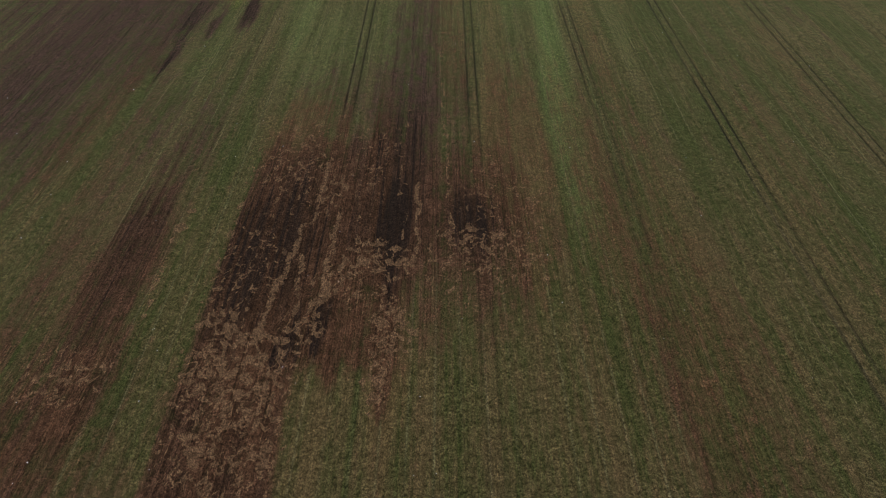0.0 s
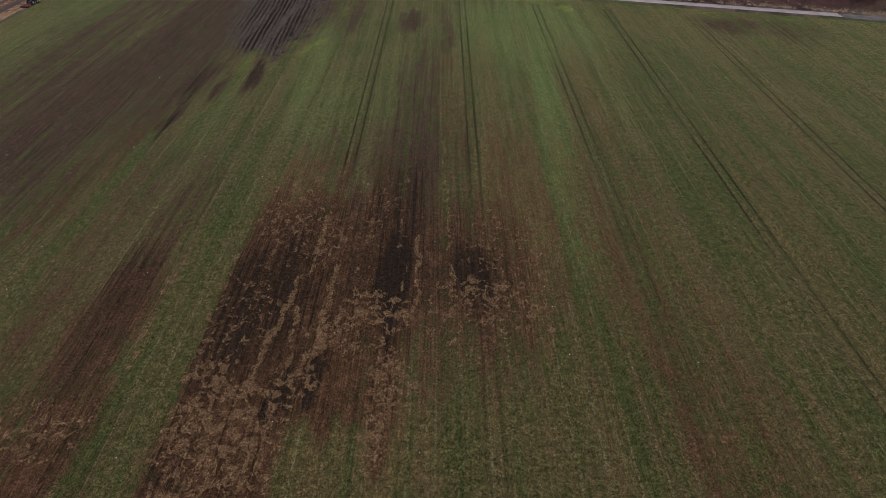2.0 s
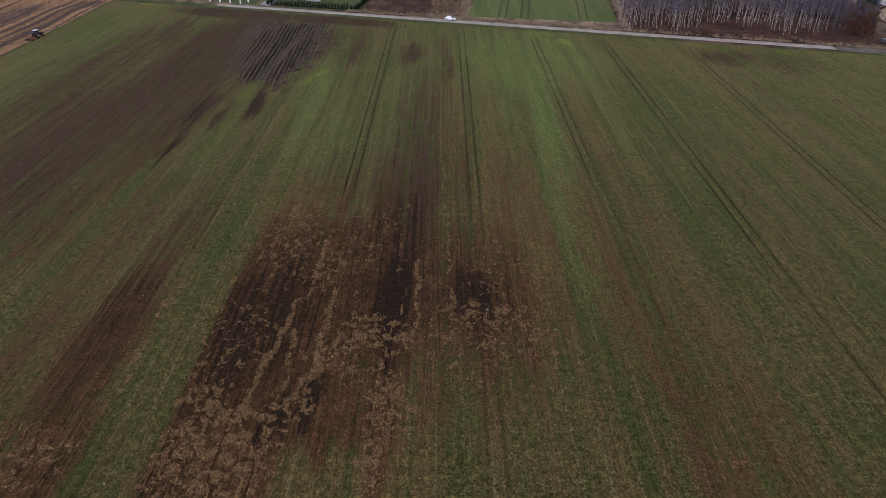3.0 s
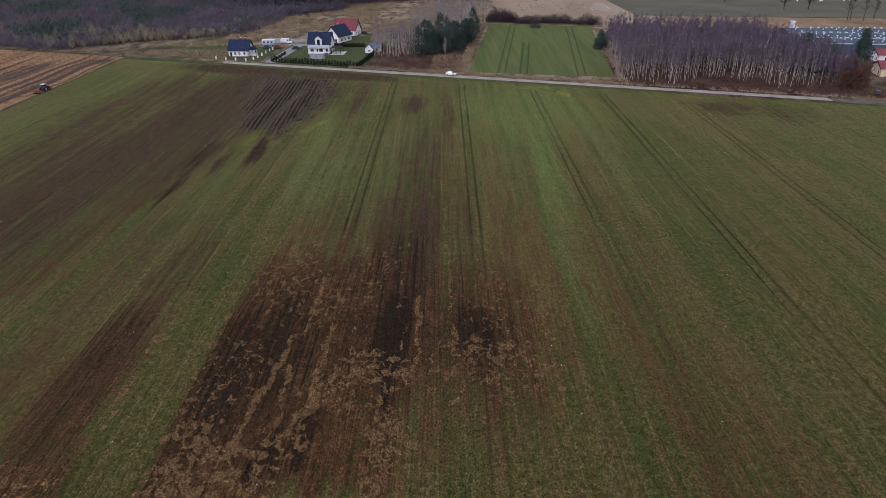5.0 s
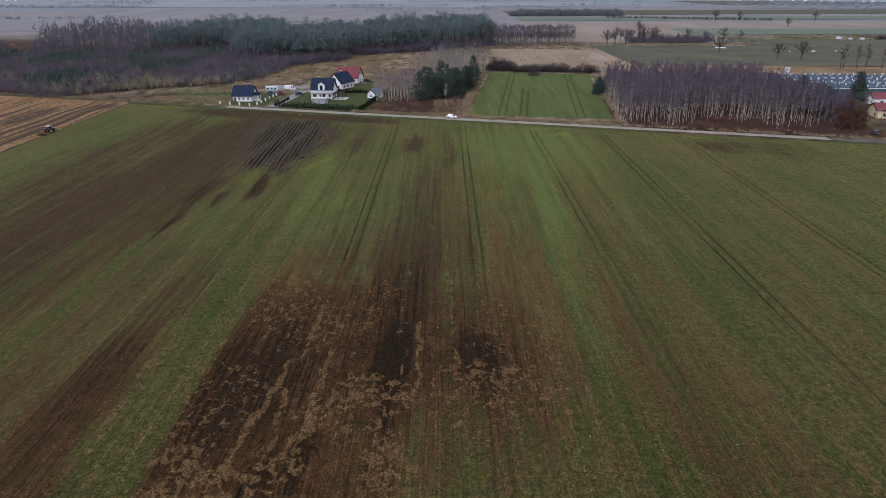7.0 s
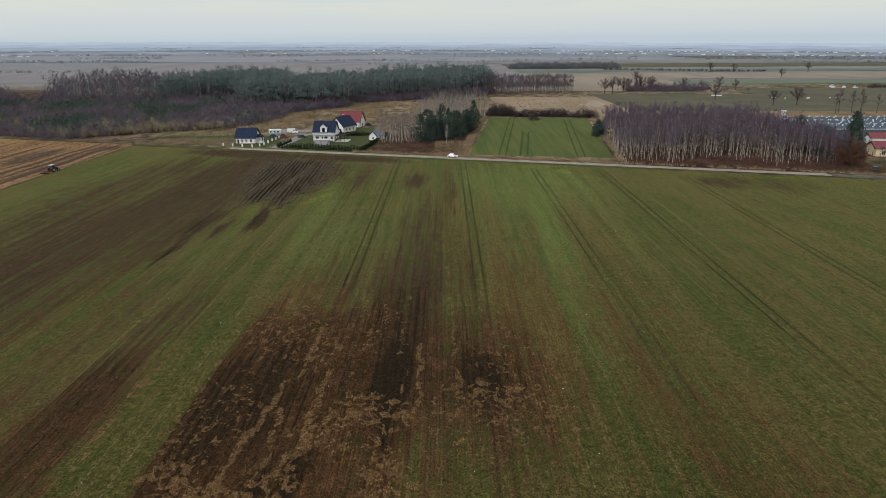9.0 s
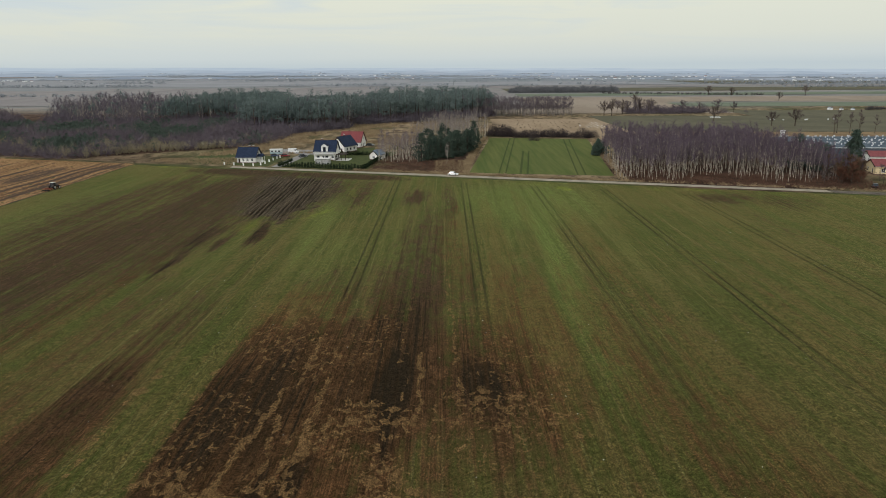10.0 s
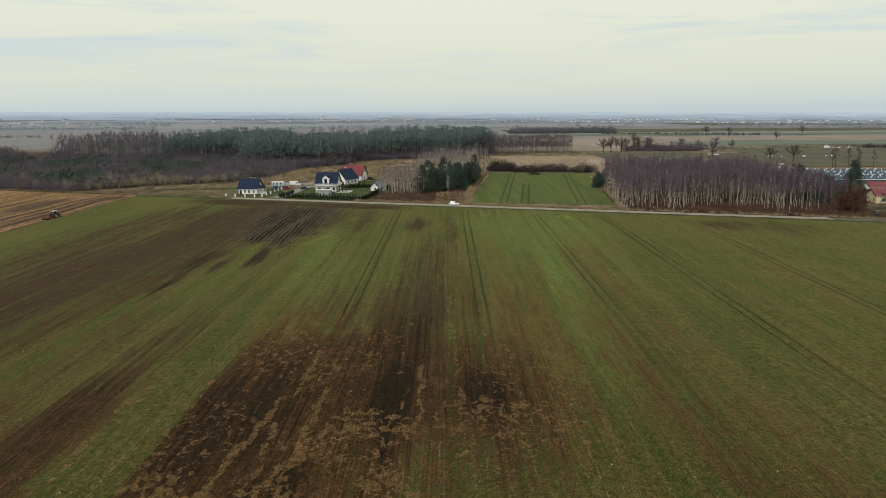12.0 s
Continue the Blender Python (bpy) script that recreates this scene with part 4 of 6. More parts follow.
porch = part("porch_roof", Shape().prism([(-1.7, 2.7), (1.7, 2.7), (0, 4.0)], -1.4, 1.6), TILE_NAVY, one, "small navy porch roof", 0, pose(5.6, -0.6, 0, 0, 0, 90))
for px_, py_ in ((6.8, -2.0), (6.8, 0.8)):
    part("porch_post", Shape().box(px_ - 0.1, px_ + 0.1, py_ - 0.1, py_ + 0.1, 0, 2.7), FRAME, one)
part("porch_wall", Shape().box(4.45, 6.6, -1.8, 0.6, 0, 0.9), RENDERW, one)

two = gable_house("house", pose(-57.6, 309.0, GZ, 0, 0, -4), 9.8, 9.0, 4.2, 8.6, TILE_NAVY, "white two-storey house with navy roof and dormer", (
    [(0.8, 2.4, 0.9, 2.3), (3.6, 6.6, 0.05, 2.3), (7.9, 9.4, 0.9, 2.3)], [(1.2, 2.6, 0.9, 2.3), (5.4, 7.8, 0.05, 2.3), (4.0, 5.4, 4.9, 6.4)], [(2, 3.4, 0.9, 2.3), (6, 7.4, 0.9, 2.3)], [(4.0, 5.4, 4.9, 6.4)]), chimney=(-0.22,))
dorm = part("dormer", Shape().box(-1.5, -0.75, -4.9, -0.6, 4.2, 6.6).box(0.75, 1.5, -4.9, -0.6, 4.2, 6.6).box(-0.75, 0.75, -4.9, -0.6, 6.35, 6.6).box(-0.75, 0.75, -4.6, -0.6, 4.2, 6.35)
            .prism([(-1.5, 6.6), (1.5, 6.6), (0, 7.9)], -4.9, -0.6), RENDERW, two, "white dormer with balcony door")
for sgn in (1, -1):
    part("dormer_roof", Shape().box(-2.15, 0.1, -5.3, -0.4, 0, 0.16), TILE_NAVY, dorm, "", 0, pose(0, 0, 8.05) @ (pose(0, 0, 0, 0, -41, 0) if sgn > 0 else pose(0, 0, 0, 0, -41, 180) @ pose(0, 5.7, 0)))
part("dormer_window", Shape().box(-0.6, 0.6, -4.85, -4.7, 4.35, 6.2), GLASS, dorm)
bal = part("balcony", Shape().box(-5.0, 5.0, -6.0, -4.7, 3.0, 3.2), CONCRETE, two, "long white balcony slab")
part("balcony_rail", Shape().box(-5.0, 5.0, -6.0, -5.94, 4.1, 4.18).box(-5.0, -4.94, -6, -4.7, 4.1, 4.18).box(4.94, 5.0, -6, -4.7, 4.1, 4.18), FRAME, bal)
for k in range(27):
    part("baluster", Shape().box(-4.98 + k * 0.382, -4.93 + k * 0.382, -5.99, -5.95, 3.2, 4.1), FRAME, bal)
for px_ in (-4.6, 0, 4.6):
    part("porch_post", Shape().box(px_ - 0.13, px_ + 0.13, -5.9, -5.64, 0, 3.0), FRAME, two)
per = part("pergola_roof", Shape().box(5.5, 10.2, -5.6, 0.6, 2.7, 2.85), WOODD, two, "dark timber terrace roof")
for px_, py_ in ((5.8, -5.3), (9.9, -5.3), (9.9, 0.3), (7.9, -5.3)):
    part("pergola_post", Shape().box(px_ - 0.1, px_ + 0.1, py_ - 0.1, py_ + 0.1, 0, 2.7), WOODD, per)
part("terrace", Shape().box(5.3, 11.5, -6.2, 1.4, -0.1, 0.14), CONCRETE, two, "pale paved terrace")

gable_house("house", pose(-53.8, 337.5, GZ, 0, 0, 62), 10.5, 8.2, 3.3, 7.7, TILE_NAVY, "white gabled house with dark blue roof", (
    row_of(3, 10.5, 1.3, 0.9, 2.3), [(1.6, 2.8, 0.9, 2.3), (5.2, 6.4, 0.9, 2.3), (3.5, 4.7, 4.2, 5.5)], row_of(3, 10.5, 1.3, 0.9, 2.3), [(1.2, 2.4, 0.9, 2.3), (5.6, 6.8, 0.05, 2.2), (3.4, 4.8, 4.2, 5.6)]), chimney=(0.1,))
gable_house("house", pose(-52.0, 357.5, GZ, 0, 0, -12), 11.5, 9.0, 3.1, 8.0, TILE_RED, "white house with a red tiled roof", (
    row_of(4, 11.5, 1.2, 0.9, 2.3), [(1.4, 2.6, 0.9, 2.3), (4.2, 5.4, 0.05, 2.3), (6.9, 8.1, 0.9, 2.3), (4.1, 5.4, 4.3, 5.6)], row_of(3, 11.5, 1.2, 0.9, 2.3), row_of(2, 9.0, 1.2, 0.9, 2.3)), chimney=(-0.2,))
gable_house("garden_shed", pose(-33.6, 307.0, GZ, 0, 0, 63), 6.5, 4.6, 2.3, 4.3, TILE_GREY, "small white garden shed with blue-grey roof", (
    [(2.4, 3.5, 0.9, 1.9)], [(1.7, 2.8, 0.05, 2.05)], [(2.4, 3.5, 0.9, 1.9)], [(1.6, 2.9, 0.8, 1.8)]), chimney=(), over=0.3)
GREYSHEET = surface("grey_sheet_wall", (0.26, 0.26, 0.255), (0.38, 0.375, 0.365), 1.0, 10.0, 0.8, 0.1)
kiosk = thing("garden_store", "grey flat-roofed garden store with a pale roof", "shed", m=pose(-56.8, 293.4, GZ, 0, 0, -4))
part("wall", wall_panel(6.2, 2.4, [(0.6, 2.6, 0.05, 2.0), (3.4, 5.6, 0.05, 2.0)], 0.2), GREYSHEET, kiosk, "", 0, pose(-3.1, -1.6, 0))
part("side_wall", Shape().box(-3.1, -2.9, -1.4, 1.6, 0, 2.4).box(2.9, 3.1, -1.4, 1.6, 0, 2.4).box(-2.9, 2.9, 1.4, 1.6, 0, 2.4), GREYSHEET, kiosk)
part("roof", Shape().box(-3.4, 3.4, -2.0, 1.9, 2.4, 2.58), CONCRETE, kiosk, "", 0.03)
for x_ in (-2.5, 0.3):
    part("door_leaf", Shape().box(x_, x_ + 2.0 + (0.2 if x_ > 0 else 0), -1.55, -1.48, 0.05, 2.0), STEEL, kiosk, "grey sheet door")

gable_house("house", pose(190.0, 278.5, GZ, 0, 0, -10), 22, 8.0, 3.4, 5.0, TILE_RED, "long white house with a red roof", (
    row_of(5, 22, 1.3, 0.9, 2.3), row_of(2, 9, 1.3, 0.9, 2.3), row_of(4, 22, 1.3, 0.9, 2.3), row_of(2, 9, 1.3, 0.9, 2.3)), chimney=(-0.1,))
gable_house("house", pose(170.8, 252.5, GZ, 0, 0, -12), 13, 9, 3.4, 5.3, TILE_RED, "cream yellow house with dark red roof", (
    row_of(3, 13, 1.4, 0.9, 2.4), row_of(2, 9, 1.2, 0.9, 2.3), row_of(3, 13, 1.3, 0.9, 2.3), [(1.5, 2.7, 0.9, 2.3), (6.0, 7.1, 0.05, 2.2)]), RENDERY, chimney=(0.15,))

# a low hall of many bays with pale roof ventilators
SLATE = surface("slate_blue_roof", (0.060, 0.082, 0.105), (0.100, 0.128, 0.155), 0.4, 4.0, 0.85, 0.2)
hall = thing("industrial_hall", "long low hall with slate-blue roofs and white ventilators", "hall", m=pose(162.5, 296.4, GZ, 0, 0, -5))
vent_me = Shape().disc((0, 0, 0.25), "z", 0.22, 0.5, 10).disc((0, 0, 0.65), "z", 0.36, 0.35, 10, 0.26).mesh("roof_vent")
vent_me.materials.append(surface("weathered_vent_plastic", (0.42, 0.44, 0.46), (0.70, 0.71, 0.71), 0.2, 6.0, 0.7, 0.1, local=False))
vent_rng = random.Random(5)
for k in range(3):
    y0 = k * 15.0
    part("bay_wall", Shape().box(0, 130, y0 + 0.2, y0 + 0.5, 0, 4.6).box(0, 130, y0 + 14.6, y0 + 14.8, 0, 4.6).box(0, 0.3, y0 + 0.5, y0 + 14.6, 0, 4.6)
         .add([(0, y0 + 0.2, 4.6), (0, y0 + 14.8, 4.6), (0, y0 + 7.5, 5.7), (0.3, y0 + 0.2, 4.6), (0.3, y0 + 14.8, 4.6), (0.3, y0 + 7.5, 5.7)], [(0, 1, 2), (3, 4, 5), (0, 1, 4, 3), (1, 2, 5, 4), (2, 0, 3, 5)]), SLATE, hall)
    for sgn in (0, 1):
        part("roof", Shape().add([(-0.6, y0 + sgn * 15, 4.55), (130.6, y0 + sgn * 15, 4.55), (130.6, y0 + 7.5, 5.75), (-0.6, y0 + 7.5, 5.75),
                                  (-0.6, y0 + sgn * 15, 4.7), (130.6, y0 + sgn * 15, 4.7), (130.6, y0 + 7.5, 5.9), (-0.6, y0 + 7.5, 5.9)],
                                 [(0, 1, 2, 3), (4, 5, 6, 7), (0, 1, 5, 4), (1, 2, 6, 5), (2, 3, 7, 6), (3, 0, 4, 7)]), SLATE, hall)
    part("gutter", Shape().box(-0.6, 130.6, y0 - 0.3, y0 + 0.2, 4.6, 4.8), FRAME, hall, "white gutter")
    for i in range(27):
        for side in (-0.9, -0.45, 0.05, 0.5, 0.95):
            if vent_rng.random() < 0.3:
                continue
            v_ob = new("roof_vent", vent_me)
            v_ob.parent = hall
            v_ob.location = (2.0 + i * 3.3 + side * 3.1 + vent_rng.uniform(-0.7, 0.7), y0 + 7.5 + side * 5.2, 5.75 - abs(side) * 0.95)
tower = part("roof_tower", Shape().box(4.0, 5.8, 41.0, 42.8, 4.0, 8.4), CONCRETE, hall, "pale square ventilation tower", 0.05)
part("tower_cap", Shape().box(3.8, 6.0, 40.8, 43.0, 8.4, 8.6), FRAME, tower)

# ---- vehicles ----
wheel_me = {}


def wheel(parent, x, y, r, w, z=None):
    key = (r, w)
    if key not in wheel_me:
        wheel_me[key] = (Shape().disc((0, 0, 0), "y", r, w, 16).mesh("tyre", 0.02), Shape().disc((0, 0, 0), "y", r * 0.6, w + 0.03, 12).mesh("rim"))
        wheel_me[key][0].materials.append(RUBBER)
        wheel_me[key][1].materials.append(STEEL)
    ty = new("tyre", wheel_me[key][0])
    ty.parent, ty.location = parent, (x, y, r if z is None else z)
    ri = new("rim", wheel_me[key][1])
    ri.parent = ty


def car(label, m, col, L=4.3, tall=1.5, wide=1.78, estate=False, group=""):
    c = thing("car", label, "car", group, m=m)
    p = paint("car_paint", col)
    h, b = L / 2, tall * 0.56
    part("body", Shape().prism([(-h, 0.32), (-h + 0.1, 0.22), (h - 0.12, 0.22), (h, 0.34), (h - 0.04, b - 0.14), (h - 0.9, b), (-h + 0.35, b + 0.03), (-h, b - 0.1)], -wide / 2, wide / 2, 0.94), p, c, "", 0.05)
    back = -h + (0.12 if estate else 0.30)
    part("glazing", Shape().prism([(back, b), (h - 1.05, b), (h - 1.75, tall - 0.06), (back + 0.45, tall - 0.06)], -wide / 2 + 0.06, wide / 2 - 0.06, 0.80), GLASS, c, "dark glass")
    part("roof_panel", Shape().box(back + 0.42, h - 1.72, -wide * 0.38, wide * 0.38, tall - 0.08, tall), p, c, "", 0.03)
    for x in (-h + 0.78, h - 0.85):
        for y in (-wide / 2 + 0.09, wide / 2 - 0.09):
            wheel(c, x, y, 0.32, 0.2)
    for y in (-wide / 2 + 0.3, wide / 2 - 0.3):
        part("headlight", Shape().box(h - 0.1, h - 0.01, y - 0.16, y + 0.16, 0.56, 0.70), STEEL, c)
        part("tail_light", Shape().box(-h - 0.005, -h + 0.08, y - 0.15, y + 0.15, 0.66, 0.82), TILE_RED, c)
    return c


def van(label, m, col, L=5.4, tall=2.4):
    c = thing("van", label, "van", m=m)
    p = paint("van_paint", col)
    h = L / 2
    part("body", Shape().prism([(-h, 0.35), (h - 0.05, 0.35), (h, 0.95), (h - 0.75, 1.25), (h - 1.35, tall), (-h + 0.05, tall)], -0.97, 0.97, 0.92), p, c, "", 0.06)
    part("windscreen", Shape().add([(h - 0.76, -0.8, 1.28), (h - 0.76, 0.8, 1.28), (h - 1.28, 0.76, tall - 0.25), (h - 1.28, -0.76, tall - 0.25), (h - 0.70, -0.8, 1.30), (h - 0.70, 0.8, 1.30), (h - 1.22, 0.76, tall - 0.22), (h - 1.22, -0.76, tall - 0.22)],
                                 [(0, 1, 2, 3), (4, 5, 6, 7), (0, 1, 5, 4), (1, 2, 6, 5), (2, 3, 7, 6), (3, 0, 4, 7)]), GLASS, c)
    for s in (-1, 1):
        part("side_window", Shape().box(h - 1.9, h - 1.35, s * 0.93 - 0.02, s * 0.93 + 0.02, 1.3, tall - 0.4), GLASS, c)
    for x in (-h + 0.95, h - 0.9):
        for y in (-0.86, 0.86):
            wheel(c, x, y, 0.34, 0.22)
    return c


ROAD_Z = 0.04
car("white hatchback parked at the roadside", pose(1.6, 257.4, ROAD_Z, 0, 0, -17), (0.74, 0.74, 0.73), 4.1, 1.40)
car("dark blue car parked in the gravel yard", pose(-85.2, 319.5, GZ + 0.06, 0, 0, 10), (0.035, 0.055, 0.10), 4.2)
car("dark red car parked in the gravel yard", pose(-80.2, 319.4, GZ + 0.06, 0, 0, 16), (0.26, 0.02, 0.025), 4.4)
car("dark grey car standing on the driveway", pose(-70.9, 316.6, GZ + 0.06, 0, 0, 25), (0.05, 0.055, 0.06), 4.4)
car("dark car parked beside the red-roofed house", pose(-43.1, 361, GZ, 0, 0, -8), (0.07, 0.075, 0.085), 4.5)
car("black car standing on the dirt track", pose(147, 223, 0.0, 0, 0, 62), (0.02, 0.02, 0.022), 4.4)
van("white delivery van in the gravel yard", pose(-79.0, 332.5, GZ, 0, 0, -4), (0.8, 0.8, 0.8))
trailer = thing("site_trailer", "white and teal site trailer with a flat roof", "trailer", m=pose(-86.0, 325.5, GZ, 0, 0, 2))
part("body", Shape().box(-2.9, 2.9, -1.2, 1.2, 0.7, 2.9), paint("trailer_white", (0.66, 0.70, 0.70)), trailer, "", 0.05)
part("lower_panel", Shape().box(-2.92, 2.92, -1.22, 1.22, 0.75, 1.6), paint("trailer_teal", (0.30, 0.40, 0.41)), trailer)
part("roof", Shape().box(-3.05, 3.05, -1.35, 1.35, 2.9, 3.05), FRAME, trailer, "", 0.03)
for x in (-2.3, -0.5, 1.2):
    part("window", Shape().box(x, x + 0.9, -1.24, -1.18, 1.7, 2.4), GLASS, trailer)
for x in (-1.5, 1.5):
    for y in (-1.1, 1.1):
        wheel(trailer, x, y, 0.36, 0.24)

trac = thing("tractor", "dark tractor tilling the stubble field edge", "tractor", m=pose(-144.9, 235.0, GZ + 0.05, 0, 0, 84) @ Matrix.Diagonal((0.88, 0.88, 0.88, 1)))
TP = paint("tractor_paint", (0.05, 0.028, 0.026))
part("bonnet", Shape().prism([(0.3, 0.9), (2.5, 0.9), (2.6, 1.35), (2.4, 1.65), (0.3, 1.8)], -0.42, 0.42, 0.85), TP, trac, "", 0.05)
part("chassis", Shape().box(-1.3, 2.3, -0.3, 0.3, 0.65, 0.95), RUBBER, trac)
cabn = part("cab", Shape().prism([(-1.35, 1.3), (0.3, 1.3), (0.45, 1.9), (0.15, 2.75), (-1.15, 2.75)], -0.72, 0.72, 0.9), GLASS, trac, "dark glazed cab")
part("cab_roof", Shape().box(-1.4, 0.35, -0.78, 0.78, 2.75, 2.95), CONCRETE, cabn, "", 0.05)
part("exhaust", Shape().disc((0.75, -0.48, 2.2), "z", 0.06, 1.2, 8), STEEL, trac)
for x, r in ((-0.95, 0.92), (1.85, 0.66)):
    for y in (-0.92, 0.92):
        wheel(trac, x, y, r, 0.5 if r > 0.8 else 0.4)
for y in (-0.95, 0.95):
    part("mudguard", Shape().prism([(-1.95, 1.55), (-1.4, 1.95), (-0.5, 1.95), (0.0, 1.55), (-0.1, 1.5), (-0.55, 1.85), (-1.35, 1.85), (-1.85, 1.5)], y - 0.28, y + 0.28), TP, trac)
cult = thing("cultivator", "rust-red cultivator hitched behind the tractor", "cultivator", m=pose(-145.2, 232.0, GZ + 0.05, 0, 0, 84) @ Matrix.Diagonal((0.88, 0.88, 0.88, 1)))
RUSTY = surface("rusty_red_steel", (0.10, 0.028, 0.02), (0.20, 0.06, 0.04), 2.0, 12.0, 0.8, 0.3)
part("beam", Shape().box(-0.1, 0.1, -1.7, 1.7, 0.75, 0.95).box(-1.3, -1.1, -1.7, 1.7, 0.75, 0.95).box(-1.1, 1.7, -0.12, 0.12, 0.78, 0.92), RUSTY, cult)
for k in range(8):
    y = -1.6 + k * 0.457
    part("tine", Shape().prism([(-0.05, 0.8), (0.08, 0.8), (0.0, 0.3), (0.2, -0.02), (0.1, -0.04), (-0.12, 0.3)], y - 0.04, y + 0.04), RUSTY, cult, "", 0, pose(-1.2 if k % 2 else 0, 0, 0))
part("roller", Shape().disc((-1.9, 0, 0.27), "y", 0.27, 3.3, 14), RUBBER, cult)

# ---- white boundary pillars ----
post0 = None
for x, y in ((-101.5, 293.2), (-96.7, 291.6), (-91.9, 289.9), (-87.0, 288.2), (-84.4, 290.9), (-83.8, 295.8), (-83.2, 300.8), (-82.7, 306.1), (-82.2, 311.2), (-81.8, 315.6)):
    if post0 is None:
        post0 = thing("fence_pillar", "short white square boundary pillar", "pillar", "boundary pillars", m=pose(x, y, GZ))
        part("shaft", Shape().box(-0.26, 0.26, -0.26, 0.26, 0, 1.15), RENDERW, post0, "", 0.02)
        part("cap", Shape().box(-0.34, 0.34, -0.34, 0.34, 1.15, 1.27), CONCRETE, post0, "", 0.02)
    else:
        copy_thing(post0, pose(x, y, GZ))


# ---- trees and shrubs ----
def slivers(rng, starts, ways, length, width):
    """Thin triangles that stand on starts and point along ways."""
    starts, ways = np.asarray(starts, float), np.asarray(ways, float)
    ways = ways / np.maximum(np.linalg.norm(ways, axis=1, keepdims=True), 1e-6)
    side = np.cross(ways, rng.normal(size=ways.shape))
    side /= np.maximum(np.linalg.norm(side, axis=1, keepdims=True), 1e-6)
    n = len(starts)
    ln = rng.uniform(0.6, 1.3, (n, 1)) * length
    wd = rng.uniform(0.6, 1.3, (n, 1)) * width / 2
    return np.stack([starts - side * wd, starts + side * wd, starts + ways * ln], 1)


def flakes(rng, centres, size):
    """Small triangles lying every way, for needles and leaves."""
    centres = np.asarray(centres, float)
    n = len(centres)
    return centres[:, None, :] + rng.normal(size=(n, 3, 3)) * (size * rng.uniform(0.6, 1.3, (n, 1, 1)))


def tube(points, radii, n=5):
    points = np.asarray(points, float)
    ang = np.arange(n) * 2 * math.pi / n
    rings = []
    for i, (p, r) in enumerate(zip(points, radii)):
        d = points[min(i + 1, len(points) - 1)] - points[max(i - 1, 0)]
        d = d / max(np.linalg.norm(d), 1e-6)
        u = np.cross(d, (0.9, 0.1, 0.3))
        u /= max(np.linalg.norm(u), 1e-6)
        w = np.cross(d, u)
        rings.append(p + r * (np.cos(ang)[:, None] * u + np.sin(ang)[:, None] * w))
    out = []
    for a, b in zip(rings, rings[1:]):
        a1, b1 = np.roll(a, -1, 0), np.roll(b, -1, 0)
        out += [np.stack([a, a1, b1], 1), np.stack([a, b1, b], 1)]
    return np.concatenate(out)


def bare_tree(rng, h, spread_out=0.16, limbs=16, twigs=14, twig=0.06, r=0.13, low=0.35, sides=5, droop=0.0, rise=(0.7, 1.5), high=0.97):
    """A leafless tree: bent tapered trunk, rising limbs and a haze of twigs. Returns trunk and crown."""
    k = np.linspace(0, 1, 7)
    lean = rng.normal(size=2) * 0.035 * h
    bend = rng.normal(size=2) * 0.02 * h
    pts = np.stack([lean[0] * k + bend[0] * np.sin(k * 5), lean[1] * k + bend[1] * np.sin(k * 4), k * h], 1)
    trunk = [tube(pts, r * (1 - 0.93 * k) * (1 + 0.5 * (k == 0)), sides)]
    starts, ways = [], []
    for _ in range(limbs):
        f = rng.uniform(low, high)
        p = np.array([np.interp(f, k, pts[:, i]) for i in range(3)])
        a = rng.uniform(0, 6.28)
        ln = h * spread_out * rng.uniform(0.7, 1.4) * (1.25 - 0.75 * f)
        up = rng.uniform(*rise)
        d = np.array([math.cos(a), math.sin(a), up])
        e = p + d / np.linalg.norm(d) * ln
        m = (p + e) / 2 + np.array([0, 0, -0.08 * ln])
        rr = r * (1 - 0.9 * f) * 0.5 + 0.012
        trunk.append(tube([p, m, e], [rr, rr * 0.7, 0.012], 3))
        for _ in range(twigs):
            q = p + (e - p) * rng.uniform(0.3, 1.1)
            starts.append(q + rng.normal(size=3) * 0.05 * ln)
            ways.append(d / np.linalg.norm(d) * 0.9 + rng.normal(size=3) * 0.55 + np.array([0, 0, 0.35 - droop]))
    for _ in range(twigs):
        starts.append(pts[-1] - np.array([0, 0, rng.uniform(0, 0.28 * h)]))
        ways.append(rng.normal(size=3) * 0.3 + np.array([0, 0, 1.0]))
    crown = slivers(rng, starts, ways, h * 0.085, twig)
    return np.concatenate(trunk), crown


def pine_tree(rng, h, wide=0.24, low=0.12, n=900, flake=0.24, sides=5, loose=1.0, limbs=True):
    """An evergreen with whorls of clumped needles and an uneven outline."""
    trunk = [tube([(0, 0, 0), (0.05 * rng.normal(), 0.05 * rng.normal(), h * 0.5), (0, 0, h)], [0.02 * h, 0.013 * h, 0.02], sides)]
    cents = []
    per = 26
    for _ in range(n // per):
        f = low + (1 - low) * rng.uniform(0, 1) ** 1.25
        prof = min(1, (1 - f) * 1.7 + 0.10) * min(1, (f - low) * 5 + 0.5)
        a, rad = rng.uniform(0, 6.28), wide * h * prof * rng.uniform(0.35, 1.12)
        c = np.array([math.cos(a) * rad, math.sin(a) * rad, f * h + rng.normal() * 0.02 * h])
        if limbs:
            trunk.append(tube([(0, 0, f * h - 0.03 * h), c], [0.03, 0.012], 3))
        cents.append(c + rng.normal(size=(per, 3)) * np.array([0.5, 0.5, 0.3]) * (0.055 * h + 0.18) * loose)
    return np.concatenate(trunk), flakes(rng, np.concatenate(cents), flake)


